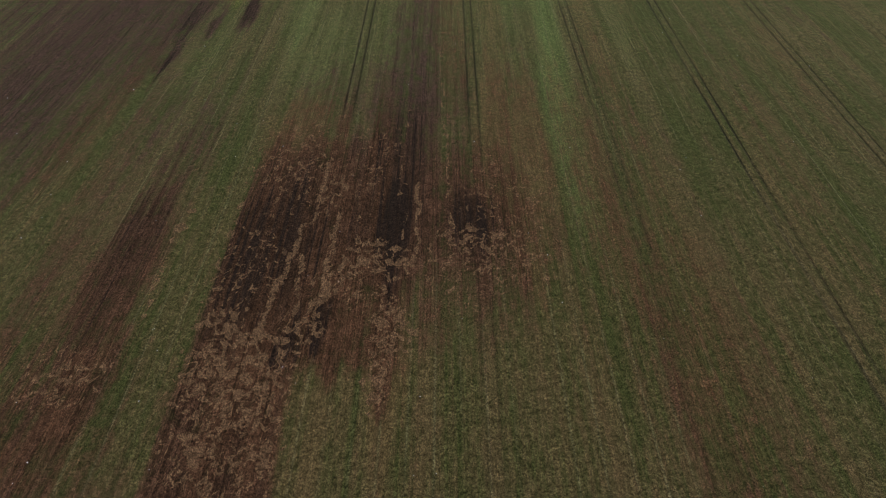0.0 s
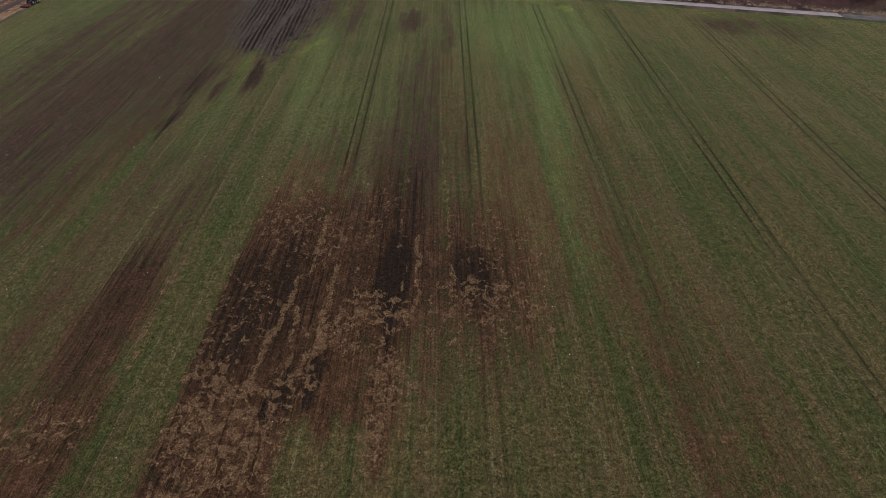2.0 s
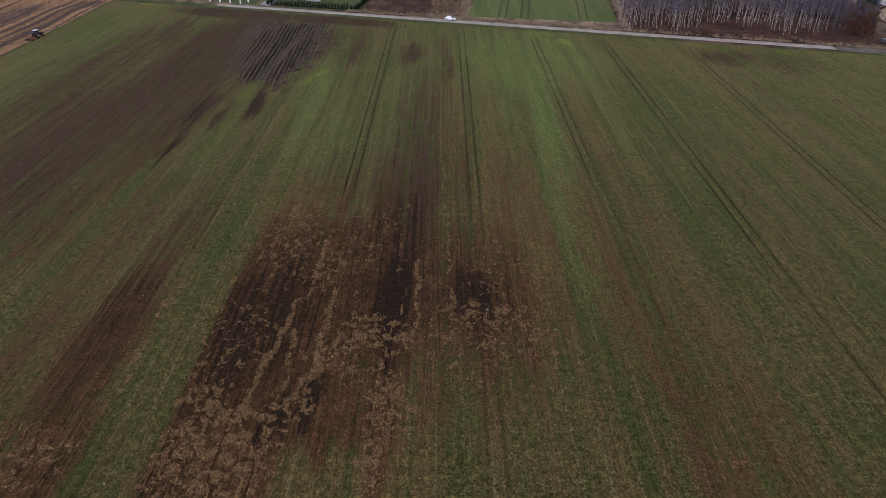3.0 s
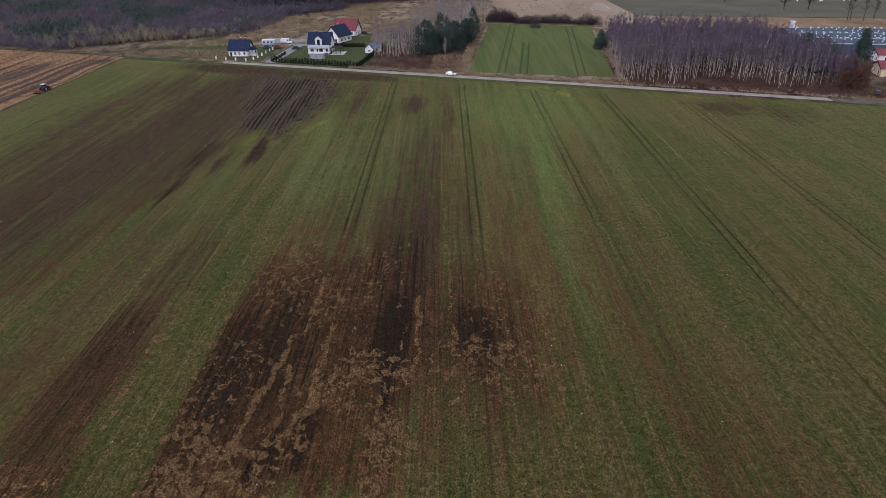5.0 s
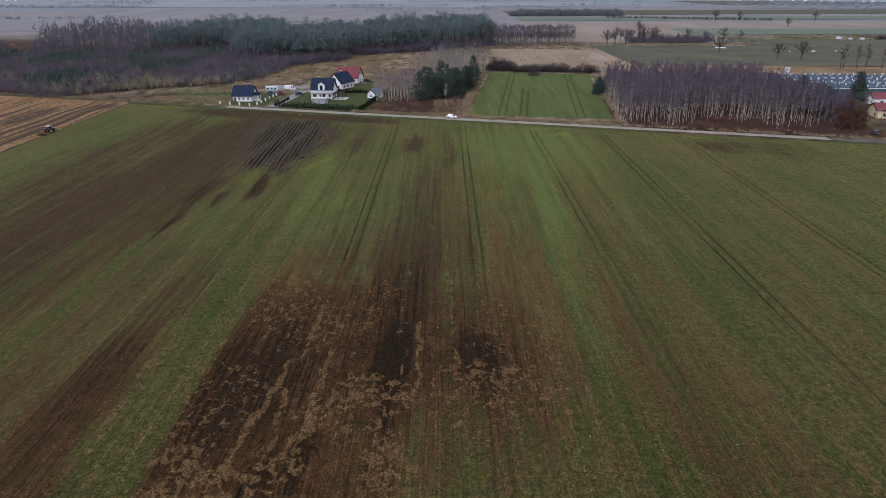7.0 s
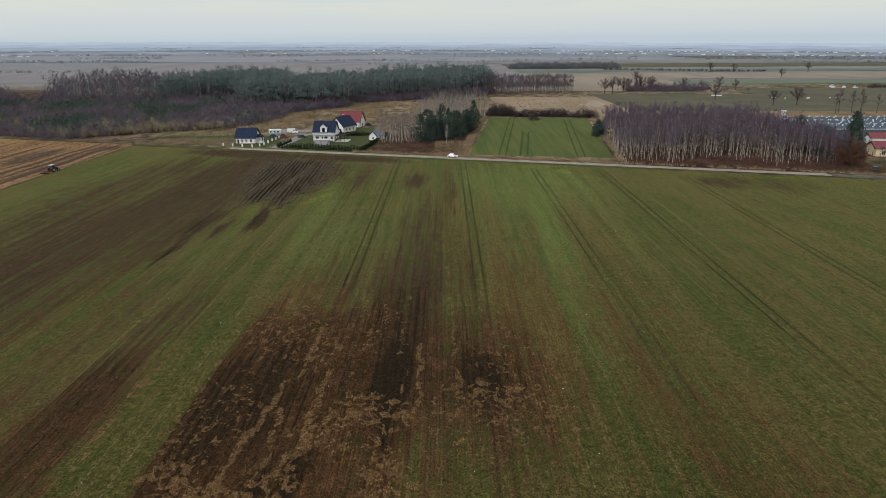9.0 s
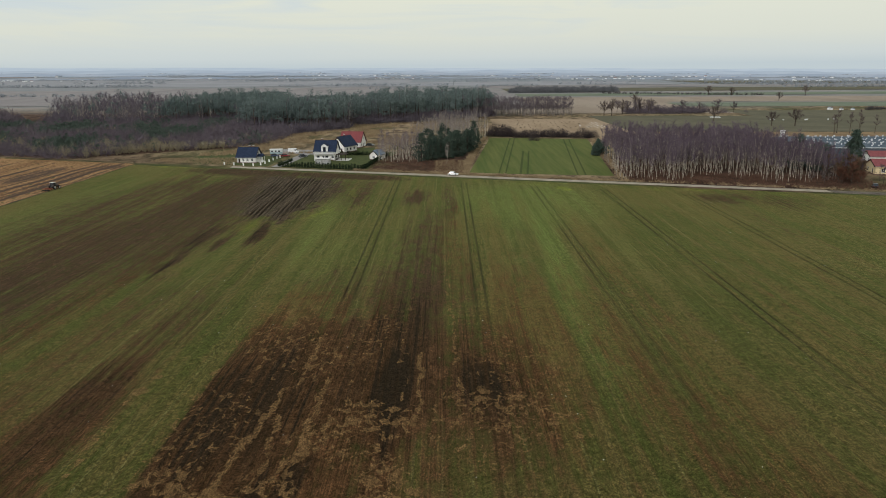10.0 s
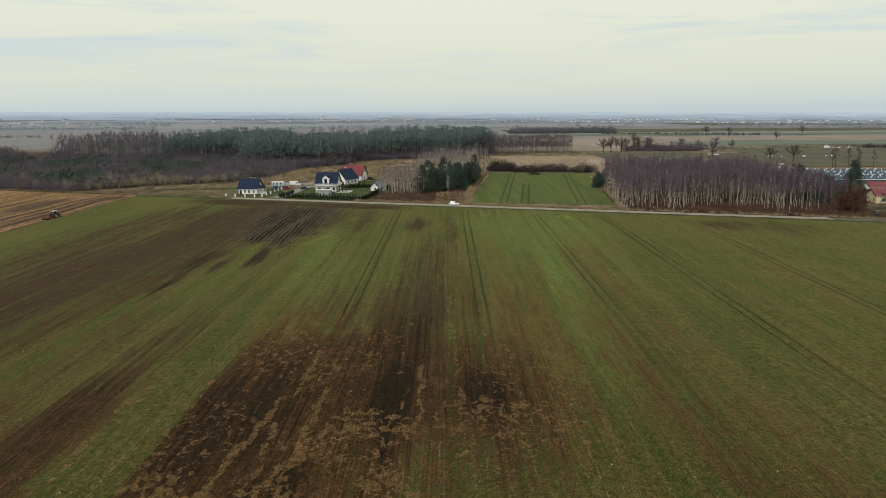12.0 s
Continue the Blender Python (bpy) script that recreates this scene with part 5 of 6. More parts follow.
def dome_pine(rng, h, clumps=15, per=26, flake=0.34):
    """An old forest pine: bare lower stem, rounded crown of needle clumps."""
    trunk = tube([(0, 0, 0), (0.1 * rng.normal(), 0.1 * rng.normal(), h * 0.5), (0, 0, h * 0.95)], [0.013 * h, 0.010 * h, 0.03], 3)
    cents = []
    for _ in range(clumps):
        f = rng.uniform(0.42, 1.0)
        rad = 0.17 * h * math.sqrt(max(0.04, 1 - ((f - 0.66) / 0.36) ** 2)) * rng.uniform(0.3, 1.1)
        a = rng.uniform(0, 6.28)
        cents.append(np.array([math.cos(a) * rad, math.sin(a) * rad, f * h]) + rng.normal(size=(per, 3)) * np.array([0.055, 0.055, 0.03]) * h)
    return trunk, flakes(rng, np.concatenate(cents), flake)


def round_tree(rng, h, wide=0.45, limbs=10, subs=6, twigs=13, twig=0.06, r=0.3):
    """A broad leafless tree: short bole, forked limbs that fan out into a round crown of fine twigs."""
    trunk = [tube([(0, 0, 0), (0.02 * h * rng.normal(), 0.02 * h * rng.normal(), 0.18 * h), (0, 0, 0.36 * h)], [r * 1.3, r, r * 0.8], 6)]
    mid, starts, ways = np.array([0, 0, 0.58 * h]), [], []
    for k in range(limbs):
        a, el = 2.4 * k + rng.normal() * 0.3, rng.uniform(0.05, 1.45)
        size = np.array([wide * h, wide * h, 0.42 * h]) * rng.uniform(0.8, 1.06)
        tip = mid + size * np.array([math.cos(a) * math.cos(el), math.sin(a) * math.cos(el), math.sin(el)])
        base = np.array([0, 0, rng.uniform(0.22, 0.36) * h])
        bend = (base + tip) / 2 + np.array([0, 0, 0.06 * h])
        trunk.append(tube([base, bend, tip], [r * 0.36, r * 0.22, 0.02], 4))
        for _ in range(subs):
            f = rng.uniform(0.35, 1.0)
            p = (1 - f) ** 2 * base + 2 * f * (1 - f) * bend + f * f * tip
            d = (p - mid) / h + rng.normal(size=3) * 0.22 + np.array([0, 0, 0.12])
            e = p + d / np.linalg.norm(d) * h * rng.uniform(0.08, 0.17)
            trunk.append(tube([p, e], [r * 0.10, 0.015], 3))
            for _ in range(twigs):
                starts.append(p + (e - p) * rng.uniform(0.2, 1.05))
                ways.append(d / np.linalg.norm(d) + rng.normal(size=3) * 0.7)
    return np.concatenate(trunk), slivers(rng, starts, ways, h * 0.085, twig)


def bush(rng, h, n=130, twig=0.05, wide=0.55):
    """A leafless shrub: many stems from the base, split into twigs."""
    a, t = rng.uniform(0, 6.28, n), rng.uniform(0, 1, n) ** 0.6
    out = wide * h * t * rng.uniform(0.2, 1.0, n)
    z = h * 0.75 * t * rng.uniform(0.25, 1.0, n)
    s = np.stack([np.cos(a) * out, np.sin(a) * out, z], 1)
    w = np.stack([np.cos(a) * 0.45, np.sin(a) * 0.45, np.full(n, 1.0)], 1) + rng.normal(size=(n, 3)) * 0.35
    return slivers(rng, s, w, h * 0.32, twig)


def round_bush(rng, h, n=130, twig=0.06, wide=0.6):
    """A rounded leafless thicket: twigs that fan out from within a dome."""
    d = rng.normal(size=(n, 3))
    d[:, 2] = np.abs(d[:, 2])
    d /= np.linalg.norm(d, axis=1, keepdims=True)
    s = d * np.array([wide * h, wide * h, 0.78 * h]) * rng.uniform(0.05, 1.0, (n, 1)) ** 0.5
    return slivers(rng, s, d + rng.normal(size=(n, 3)) * 0.55 + np.array([0, 0, 0.3]), h * 0.24, twig)


def planted(rng, protos, places, lo=0.8, hi=1.2, z=GZ):
    """All the copies of the models at the places, as one array of triangles."""
    out = []
    for x, y in places:
        p = protos[rng.integers(len(protos))]
        a, s = rng.uniform(0, 6.28), rng.uniform(lo, hi)
        c, q = math.cos(a) * s, math.sin(a) * s
        rot = np.array([[c, -q, 0], [q, c, 0], [0, 0, s]])
        out.append(p @ rot.T + np.array([x, y, z]))
    return np.concatenate(out).astype(np.float32)


def places_in(rng, n, x0, x1, y0, y1, inside, apart=1.5):
    """Up to n random places in a region, kept apart."""
    out, cells, tries = [], {}, 0
    while len(out) < n and tries < n * 30:
        tries += 1
        x, y = rng.uniform(x0, x1), rng.uniform(y0, y1)
        if not inside(x, y):
            continue
        k = (int(x // apart), int(y // apart))
        if any((i, j) in cells and (cells[i, j][0] - x) ** 2 + (cells[i, j][1] - y) ** 2 < apart ** 2 for i in range(k[0] - 1, k[0] + 2) for j in range(k[1] - 1, k[1] + 2)):
            continue
        cells[k] = (x, y)
        out.append((x, y))
    return out


def stuff(name, tris, material, label, category, parent=None):
    ob = new(name, tri_mesh(name, tris))
    ob.data.materials.append(material)
    if parent is None:
        return tagged(ob, label, category, "", "stuff")
    ob.parent = parent
    return ob


def trees(kind, protos, places, label, category, group, rng, lo=0.85, hi=1.15, trunk_mat=None, crown_mat=None, crown="crown"):
    """Single trees with their parts; the models are built once and shared."""
    first = []
    for x, y in places:
        i = int(rng.integers(len(protos)))
        s = rng.uniform(lo, hi)
        m = pose(x, y, GZ, 0, 0, rng.uniform(0, 360)) @ Matrix.Diagonal((s, s, s, 1))
        hit = [f for k, f in first if k == i]
        if hit:
            copy_thing(hit[0], m)
            continue
        t = thing(kind, label, category, group, m=pose(x, y, GZ, 0, 0, rng.uniform(0, 360)))
        part("trunk", tri_mesh("trunk", protos[i][0]), trunk_mat, t)
        part(crown, tri_mesh(crown, protos[i][1]), crown_mat, t)
        first.append((i, t))


rng = np.random.default_rng(7)
birches = [bare_tree(rng, h, 0.125, 22, 20, 0.042, 0.064, 0.38, 5, 0, (0.9, 2.6)) for h in (10.6, 11.3, 12.0, 12.6, 13.2, 11.8)]
birches_in = [bare_tree(rng, h, 0.125, 17, 24, 0.044, 0.070, 0.38, 3, 0, (0.9, 2.6)) for h in (10.6, 11.4, 12.2, 13.0)]


def in_birch_wood(x, y):
    v = y - SLOPE * x
    left = 64.6 + 0.13 * (y - 245)
    front = float(np.interp(x, (66, 88, 96, 114, 118, 124, 136), (265, 266, 279, 281, 270, 274, 277)))
    right = 135 + 0.10 * (y - 225)
    return x > left and x < right and v > front + 1.2 * math.sin(x * 0.9) and y < 318 - 0.5 * max(0, x - 128)


spots_b = sorted(places_in(rng, 640, 66, 156, 215, 325, in_birch_wood, 1.9), key=lambda p: p[1] - SLOPE * p[0])
trees("birch_tree", birches, spots_b[:130], "slender bare birch with white trunk", "tree", "birch wood by the road", rng, 0.88, 1.2, BIRCHBARK, TWIG)
birch_rest = spots_b[130:]
low_end = places_in(rng, 190, 128, 161, 232, 292, lambda x, y: x > 135 + 0.1 * (y - 225) and y < 290 and y > ground_y(x, 279) and (x < 149 or y > 266), 1.9)
wood = thing("birch_wood", "dense bare birch wood with purple-brown crowns", "wood", kind="stuff", m=pose(0, 0, 0))
for barks, spots, seed in ((BIRCHBARK, birch_rest[:210], 92), (GREYBARK, birch_rest[210:], 94)):
    stuff("trunks", planted(np.random.default_rng(seed), [b[0] for b in birches_in], spots, 1.0, 1.27), barks, "", "", wood)
    stuff("crowns", planted(np.random.default_rng(seed), [b[1] for b in birches_in], spots, 1.0, 1.27), TWIG, "", "", wood)
stuff("low_trunks", planted(rng, [b[0] for b in birches_in], low_end, 0.7, 0.95), GREYBARK, "", "", wood)
stuff("low_crowns", planted(rng, [b[1] for b in birches_in], low_end, 0.7, 0.95), TWIG, "", "", wood)

# grove beside the white car: birches outside, pines in the middle
pines = [pine_tree(rng, h, 0.30, 0.03, 3100, 0.18, 5, 1.25) for h in (11.0, 12.5, 14.0, 10.0)]
young = [bare_tree(rng, h, 0.11, 12, 9, 0.040, 0.080, 0.33, 5, 0, (1.0, 2.6)) for h in (9.5, 10.5, 11.5, 12.0)]
pale = [bare_tree(rng, h, 0.12, 14, 12, 0.045, 0.115, 0.38, 3, 0, (0.9, 2.6)) for h in (11, 12, 13)]
grove_b = places_in(rng, 110, -33, -12, 296, 330, lambda x, y: y > 296 - 0.2 * (x + 33) and y < 334, 1.5)
trees("birch_tree", young, grove_b, "thin bare birch in a close grove", "tree", "birches of the small grove", rng, 0.85, 1.15, BIRCHBARK, TWIG)
grove_p = [(-12.5, 298), (-8.5, 300.5), (-10, 306), (-6, 304), (-4, 311), (0.5, 309), (4.5, 314), (-7, 313), (-1, 318), (3.0, 320), (7, 322), (-4, 322), (1, 327), (5.5, 328), (9.5, 330), (-3, 331), (3, 335), (8, 338), (12.0, 339), (-8, 326), (0, 340), (11, 352), (14, 360), (16, 372)]
trees("pine_tree", pines, grove_p, "dark green bushy pine among birches", "tree", "pines of the small grove", rng, 0.68, 1.12, DARKBARK, PINE)
grove_back = places_in(rng, 150, -22, 26, 328, 408, lambda x, y: -20 + 0.2 * (y - 330) < x < 9 + 0.2 * (y - 330), 2.0)
back = thing("birch_thicket", "bare pale birches behind the pines", "wood", kind="stuff", m=pose(0, 0, 0))
stuff("trunks", planted(np.random.default_rng(93), [t[0] for t in pale], grove_back, 1.0, 1.25), BIRCHBARK, "", "", back)
stuff("crowns", planted(np.random.default_rng(93), [t[1] for t in pale], grove_back, 1.05, 1.3), TWIG_PALE, "", "", back)
trees("birch_tree", [bare_tree(rng, 9.0, 0.20, 20, 34, 0.034, 0.13, 0.33, 5, 0.15, (0.9, 2.4), 0.95)], [(-1.0, 291)], "single pale bare birch in front of the pines", "tree", "", rng, 1, 1, BIRCHBARK, TWIG_PALE)

# evergreens and coloured shrubs at the end of the birch wood
spruces = [pine_tree(rng, h, 0.22, 0.03, 6200, 0.26) for h in (15.5, 12.0)]
trees("spruce_tree", spruces[:1], [(162.6, 263.0)], "tall dark spruce beside the cream house", "tree", "", rng, 1, 1, DARKBARK, PINE)
low_pines = [pine_tree(rng, h, 0.42, 0.02, 2000, 0.24) for h in (5.6, 6.6)]
trees("pine_tree", low_pines, [(70.5, 313), (72.5, 320), (74.5, 327), (74.2, 314.5), (76, 333)], "low bushy dark pine at the corner of the birch wood", "tree", "corner pines", rng, 0.85, 1.05, DARKBARK, PINE)
trees("pine_tree", pines, [(146, 262), (142, 266), (149, 259)], "low dark pine behind the shrubs", "tree", "pines by the houses", rng, 0.6, 0.75, DARKBARK, PINE)
TWIG_OCHRE = leaf_material("ochre_twigs", (0.080, 0.054, 0.036), (0.160, 0.106, 0.068))
rust = [bare_tree(rng, h, 0.34, 22, 44, 0.20, 0.09, 0.08) for h in (6.0, 7.5)]
trees("autumn_shrub", rust, [(141, 227), (138.5, 229), (143.5, 226), (140, 231)], "shrub with rust-red autumn leaves", "shrub", "autumn shrubs", rng, 0.75, 1.0, DARKBARK, TWIG_RUST, "foliage")
trees("autumn_shrub", rust, [(143.5, 231), (145.5, 234), (142, 236), (145, 229.5), (147, 239), (145, 242), (141, 233), (143.5, 246), (149, 235), (150.5, 239.5), (153, 244), (150, 245)], "shrub with faded ochre twigs", "shrub", "ochre shrubs", rng, 0.9, 1.3, DARKBARK, TWIG_OCHRE, "foliage")
greys = [bare_tree(rng, h, 0.30, 16, 22, 0.07, 0.09, 0.12) for h in (4.5, 6.0)]
trees("bare_shrub", greys, [(134, 231), (130.5, 233), (136, 236), (126, 235), (155, 231), (157, 236)], "leafless grey-brown shrub by the track", "shrub", "bare shrubs", rng, 0.8, 1.1, DARKBARK, TWIG_GREY)

TWIG_DARK = leaf_material("blackthorn_twigs", (0.030, 0.024, 0.026), (0.085, 0.068, 0.066))
# dark bushes along the end of the green strip
hedge_b = [(np.concatenate([tube([(0, 0, 0), (0.5 * math.cos(k), 0.5 * math.sin(k), h * 0.6)], [0.06, 0.02], 3) for k in range(6)]), round_bush(rng, h, 1000, 0.085, 0.62)) for h in (4.5, 5.5, 6.5)]
spots_h = [(27 + i * 2.6 + rng.normal() * 0.5, 402 - 0.18 * i * 2.6 + rng.normal() * 1.5) for i in range(24)]
trees("bare_shrub", hedge_b, [(26, 405), (29, 408), (32, 404), (35, 407), (38.5, 403), (30, 412), (34, 411)], "tall dark leafless thicket at the field corner", "shrub", "corner thicket", rng, 1.1, 1.4, DARKBARK, TWIG_DARK)
trees("bare_shrub", hedge_b, spots_h[4:], "dark leafless bush in a field hedge", "shrub", "hedge at the field end", rng, 0.7, 1.2, DARKBARK, TWIG_DARK)
trees("bare_shrub", hedge_b, [(49.5, 379)], "dark leafless bush standing in the green strip", "shrub", "", rng, 0.9, 0.95, DARKBARK, TWIG_DARK)

# ---- woods on the far left ----
def in_scrub(x, y):
    return y > ground_y(x, float(np.interp(x, (-470, -192, -172, -135, -108), (259, 259, 274, 307, 328)))) + 3 * math.sin(x * 0.11) and x < -104 - 0.05 * (y - 350) + 8 * math.sin(y * 0.05) and y < 520 + 0.15 * (x + 250)


far_bush = [bush(rng, 3.0, 74, 0.13), round_bush(rng, 4.0, 78, 0.15, 0.55), round_bush(rng, 5.0, 84, 0.16, 0.45)]
far_gold = [bush(rng, h, 80, 0.16, 0.32) for h in (3.5, 4.5)]
far_pine = [pine_tree(rng, h, 0.26, 0.04, 130, 0.24, 3, 1.4)[1] for h in (4.0, 5.5, 6.5)]
scrub = places_in(rng, 6400, -470, -100, 310, 560, in_scrub, 2.5)
pick = [wander(np.array([x]), np.array([y]), 60, 61)[0] + rng.normal() * 0.35 + 0.5 * math.exp(-((y - SLOPE * x - 372) / 26) ** 2) - 0.75 * min(1, max(0, (x + 172) / 30)) for x, y in scrub]
larch = [(-168 < x < -118 and y < ground_y(x, 326) and rng.uniform() < 0.55) for x, y in scrub]
young_wood = thing("young_wood", "young plantation of pine, larch and leafless scrub", "wood", kind="stuff", m=pose(0, 0, 0))
stuff("scrub", planted(rng, far_bush, [p for p, k, g in zip(scrub, pick, larch) if not g and (k < -0.05 or (-0.05 <= k < 0.05 and p[1] >= ground_y(p[0], 316)) or (0.05 <= k < 0.30 and p[1] >= ground_y(p[0], 316)))], 0.9, 1.8), TWIG_FAR, "", "", young_wood)
stuff("larches", planted(rng, far_gold, [p for p, k, g in zip(scrub, pick, larch) if g or (-0.05 <= k < 0.32 and p[1] < ground_y(p[0], 316)) or (0.30 <= k < 0.36)], 0.8, 1.5), TWIG_GOLD, "", "", young_wood)
stuff("pines", planted(rng, far_pine, [p for p, k, g in zip(scrub, pick, larch) if k >= 0.36 and not g], 0.75, 1.5), PINE_YOUNG, "", "", young_wood)


def in_forest(x, y):
    front = 500 + 0.10 * (x + 100) + 10 * math.sin(x * 0.04)
    if x < -120:
        front = 505 + 0.12 * (-120 - x) + 12 * math.sin(x * 0.03)
    if x > -60:
        front = 498 + 0.75 * (x + 60)
    if -150 < x < -70:
        front = 428 + 0.9 * abs(x + 108)
    return front < y < front + 130 and x > -335 + 10 * math.sin(y * 0.05)


tall_p = [dome_pine(rng, h) for h in (17, 18, 19, 20)]
tall_b = [bare_tree(rng, h, 0.17, 13, 17, 0.085, 0.15, 0.28, 3, 0, (0.8, 2.2)) for h in (15, 17, 18)]
forest = places_in(rng, 2000, -520, 40, 450, 680, in_forest, 3.9)
is_pine = [(wander(np.array([x]), np.array([y]), 150, 62)[0] * 0.45 + (0.55 if x > -225 else -1.3) + rng.normal() * 0.55) > 0 for x, y in forest]
f_p, f_b = [p for p, k in zip(forest, is_pine) if k], [p for p, k in zip(forest, is_pine) if not k]
tall_wood = thing("mixed_forest", "tall mixed forest of dark pines and bare trees", "wood", kind="stuff", m=pose(0, 0, 0))
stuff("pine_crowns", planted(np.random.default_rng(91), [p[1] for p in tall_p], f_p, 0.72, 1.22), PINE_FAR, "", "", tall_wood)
stuff("pine_trunks", planted(np.random.default_rng(91), [p[0] for p in tall_p], f_p, 0.72, 1.22), DARKBARK, "", "", tall_wood)
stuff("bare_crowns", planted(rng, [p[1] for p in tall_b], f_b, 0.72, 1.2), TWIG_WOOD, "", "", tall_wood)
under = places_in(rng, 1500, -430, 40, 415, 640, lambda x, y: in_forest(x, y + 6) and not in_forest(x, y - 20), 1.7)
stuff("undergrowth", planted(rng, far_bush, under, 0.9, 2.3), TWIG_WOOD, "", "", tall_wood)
stuff("pale_trunks", planted(rng, [p[0] for p in tall_b], f_b[::4], 0.9, 1.15), BIRCHBARK, "", "", tall_wood)
stuff("bare_trunks", planted(rng, [p[0] for p in tall_b], f_b[1::3], 0.85, 1.15), GREYBARK, "", "", tall_wood)

low_wood = places_in(rng, 1700, -640, -330, 470, 800, lambda x, y: y < 520 + 1.1 * (-330 - x) and y > 330 - 0.45 * x, 3.4)
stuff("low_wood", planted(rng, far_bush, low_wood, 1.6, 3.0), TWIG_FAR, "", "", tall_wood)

# birch strip behind the tan field, and far copses and hedgerows
strip_b = places_in(rng, 420, 14, 108, 562, 604, lambda x, y: x < 98 or rng.uniform() < 0.2, 2.2)
belt = thing("birch_belt", "distant belt of bare birches", "wood", kind="stuff", m=pose(0, 0, 0))
stuff("trunks", planted(rng, [b[0] for b in tall_b], strip_b, 0.7, 0.9), GREYBARK, "", "", belt)
stuff("crowns", planted(rng, [b[1] for b in tall_b], strip_b, 0.7, 0.9), TWIG_FAR, "", "", belt)
lone = [round_tree(rng, h, 0.46, 15, 12, 16, 0.07, 0.32) for h in (12, 13.5, 11)]
trees("lone_tree", lone, [(199, 496), (237, 452), (222, 454), (132, 560), (138, 559), (150, 571), (378, 762), (170, 588), (186, 610), (354, 908), (382, 900), (468, 876), (189, 672)], "broad bare tree standing in pasture", "tree", "pasture trees", rng, 0.8, 1.1, DARKBARK, TWIG_GREY)
ragged = [bare_tree(rng, h, 0.20, 14, 20, 0.16, 0.22, 0.45, 5) for h in (11, 13)]
trees("pollard_tree", ragged, [(234.5, 401), (237, 402.5), (243.5, 400), (252, 405), (256.5, 411), (258, 399), (266, 398), (275, 396), (284, 395)], "dark pollarded tree in a roadside row", "tree", "row of pollards", rng, 0.8, 1.1, DARKBARK, TWIG_GREY)
copse = [(x, y) for x, y in places_in(rng, 300, 150, 262, 570, 612, lambda x, y: abs(y - 592 + 0.1 * (x - 180)) < 13 * (1.3 - abs(x - 190) / 75), 2.2)]
copse = [p for p in copse if wander(np.array([p[0] * 2]), np.array([p[1]]), 60, 83)[0] > -0.35]
copse_t = [round_tree(rng, h, 0.50, 12, 8, 15, 0.11, 0.2) for h in (8.5, 10.5)]
trees("bare_tree", copse_t, [(152, 596), (160, 592), (166, 588), (171, 597), (178, 589), (184, 585), (199, 588), (206, 584), (222, 586), (236, 582), (251, 584)], "rounded bare tree rising from the scrub", "tree", "trees of the scrub copse", rng, 0.7, 1.25, DARKBARK, TWIG_FAR)
stuff("scrub_copse", planted(rng, [round_bush(rng, 4.0, 200, 0.14, 0.8), round_bush(rng, 7.0, 260, 0.14, 0.6)], copse, 0.5, 1.2), TWIG_FAR, "dense leafless scrub beyond the birch wood", "scrub")
# wood and hedges in the middle distance
far_copse = places_in(rng, 420, 100, 265, 1035, 1085, lambda x, y: abs(y - 1060 + 0.1 * (x - 180)) < 20, 3.0)
# twigs lightened and blued: haze of the distance put into their colour
stuff("far_copse", planted(rng, [round_bush(rng, 9.0, 110, 0.6, 0.45), round_bush(rng, 11.0, 110, 0.6, 0.4)], far_copse, 0.5, 1.25), leaf_material("hazy_copse_twigs", (0.112, 0.116, 0.126), (0.19, 0.19, 0.198)), "distant low wood of bare trees", "wood")
line_h = [(230 + q * 190, 985 - q * 95 + rng.normal() * 3) for q in np.linspace(0, 1, 60)] + [(x, 594 + 0.06 * (x - 350) + rng.normal()) for x in np.linspace(374, 520, 90)]
stuff("field_hedge", planted(rng, [bush(rng, 4.5, 120, 0.22, 0.6)], line_h, 0.7, 1.2), leaf_material("dark_hedge_twigs", (0.05, 0.048, 0.05), (0.11, 0.10, 0.10)), "dark clipped hedge along pasture and houses", "hedge")

# ---- garden hedges ----
thujas = [pine_tree(rng, h, 0.24, 0.02, 800, 0.08, 4) for h in (1.9, 2.1)]
row1 = [(-74.6 + i * 1.33, ground_y(-74.6 + i * 1.33, 263.2)) for i in range(29)]
row2 = [(-36.6 + i * 0.16, 274.6 + i * 1.1) for i in range(43)]
row3 = [(-54 + i * 0.78, 323.0 - 0.06 * i) for i in range(20)]
row4 = [(-75.4 + i * 0.10, 287.2 + i * 0.8) for i in range(22)]
trees("thuja", thujas, row1, "clipped dark green thuja of the roadside hedge", "hedge plant", "hedge along the road", rng, 1.08, 1.2, DARKBARK, THUJA, "foliage")
trees("thuja", thujas, row2, "dark green thuja of the garden hedge", "hedge plant", "hedge along the garden", rng, 0.8, 1.05, DARKBARK, THUJA, "foliage")
trees("thuja", thujas, row3, "dark thuja between two gardens", "hedge plant", "hedge between gardens", rng, 0.8, 1.05, DARKBARK, THUJA, "foliage")
trees("thuja", thujas, row4, "low dark thuja beside the driveway", "hedge plant", "hedge by the driveway", rng, 0.5, 0.7, DARKBARK, THUJA, "foliage")

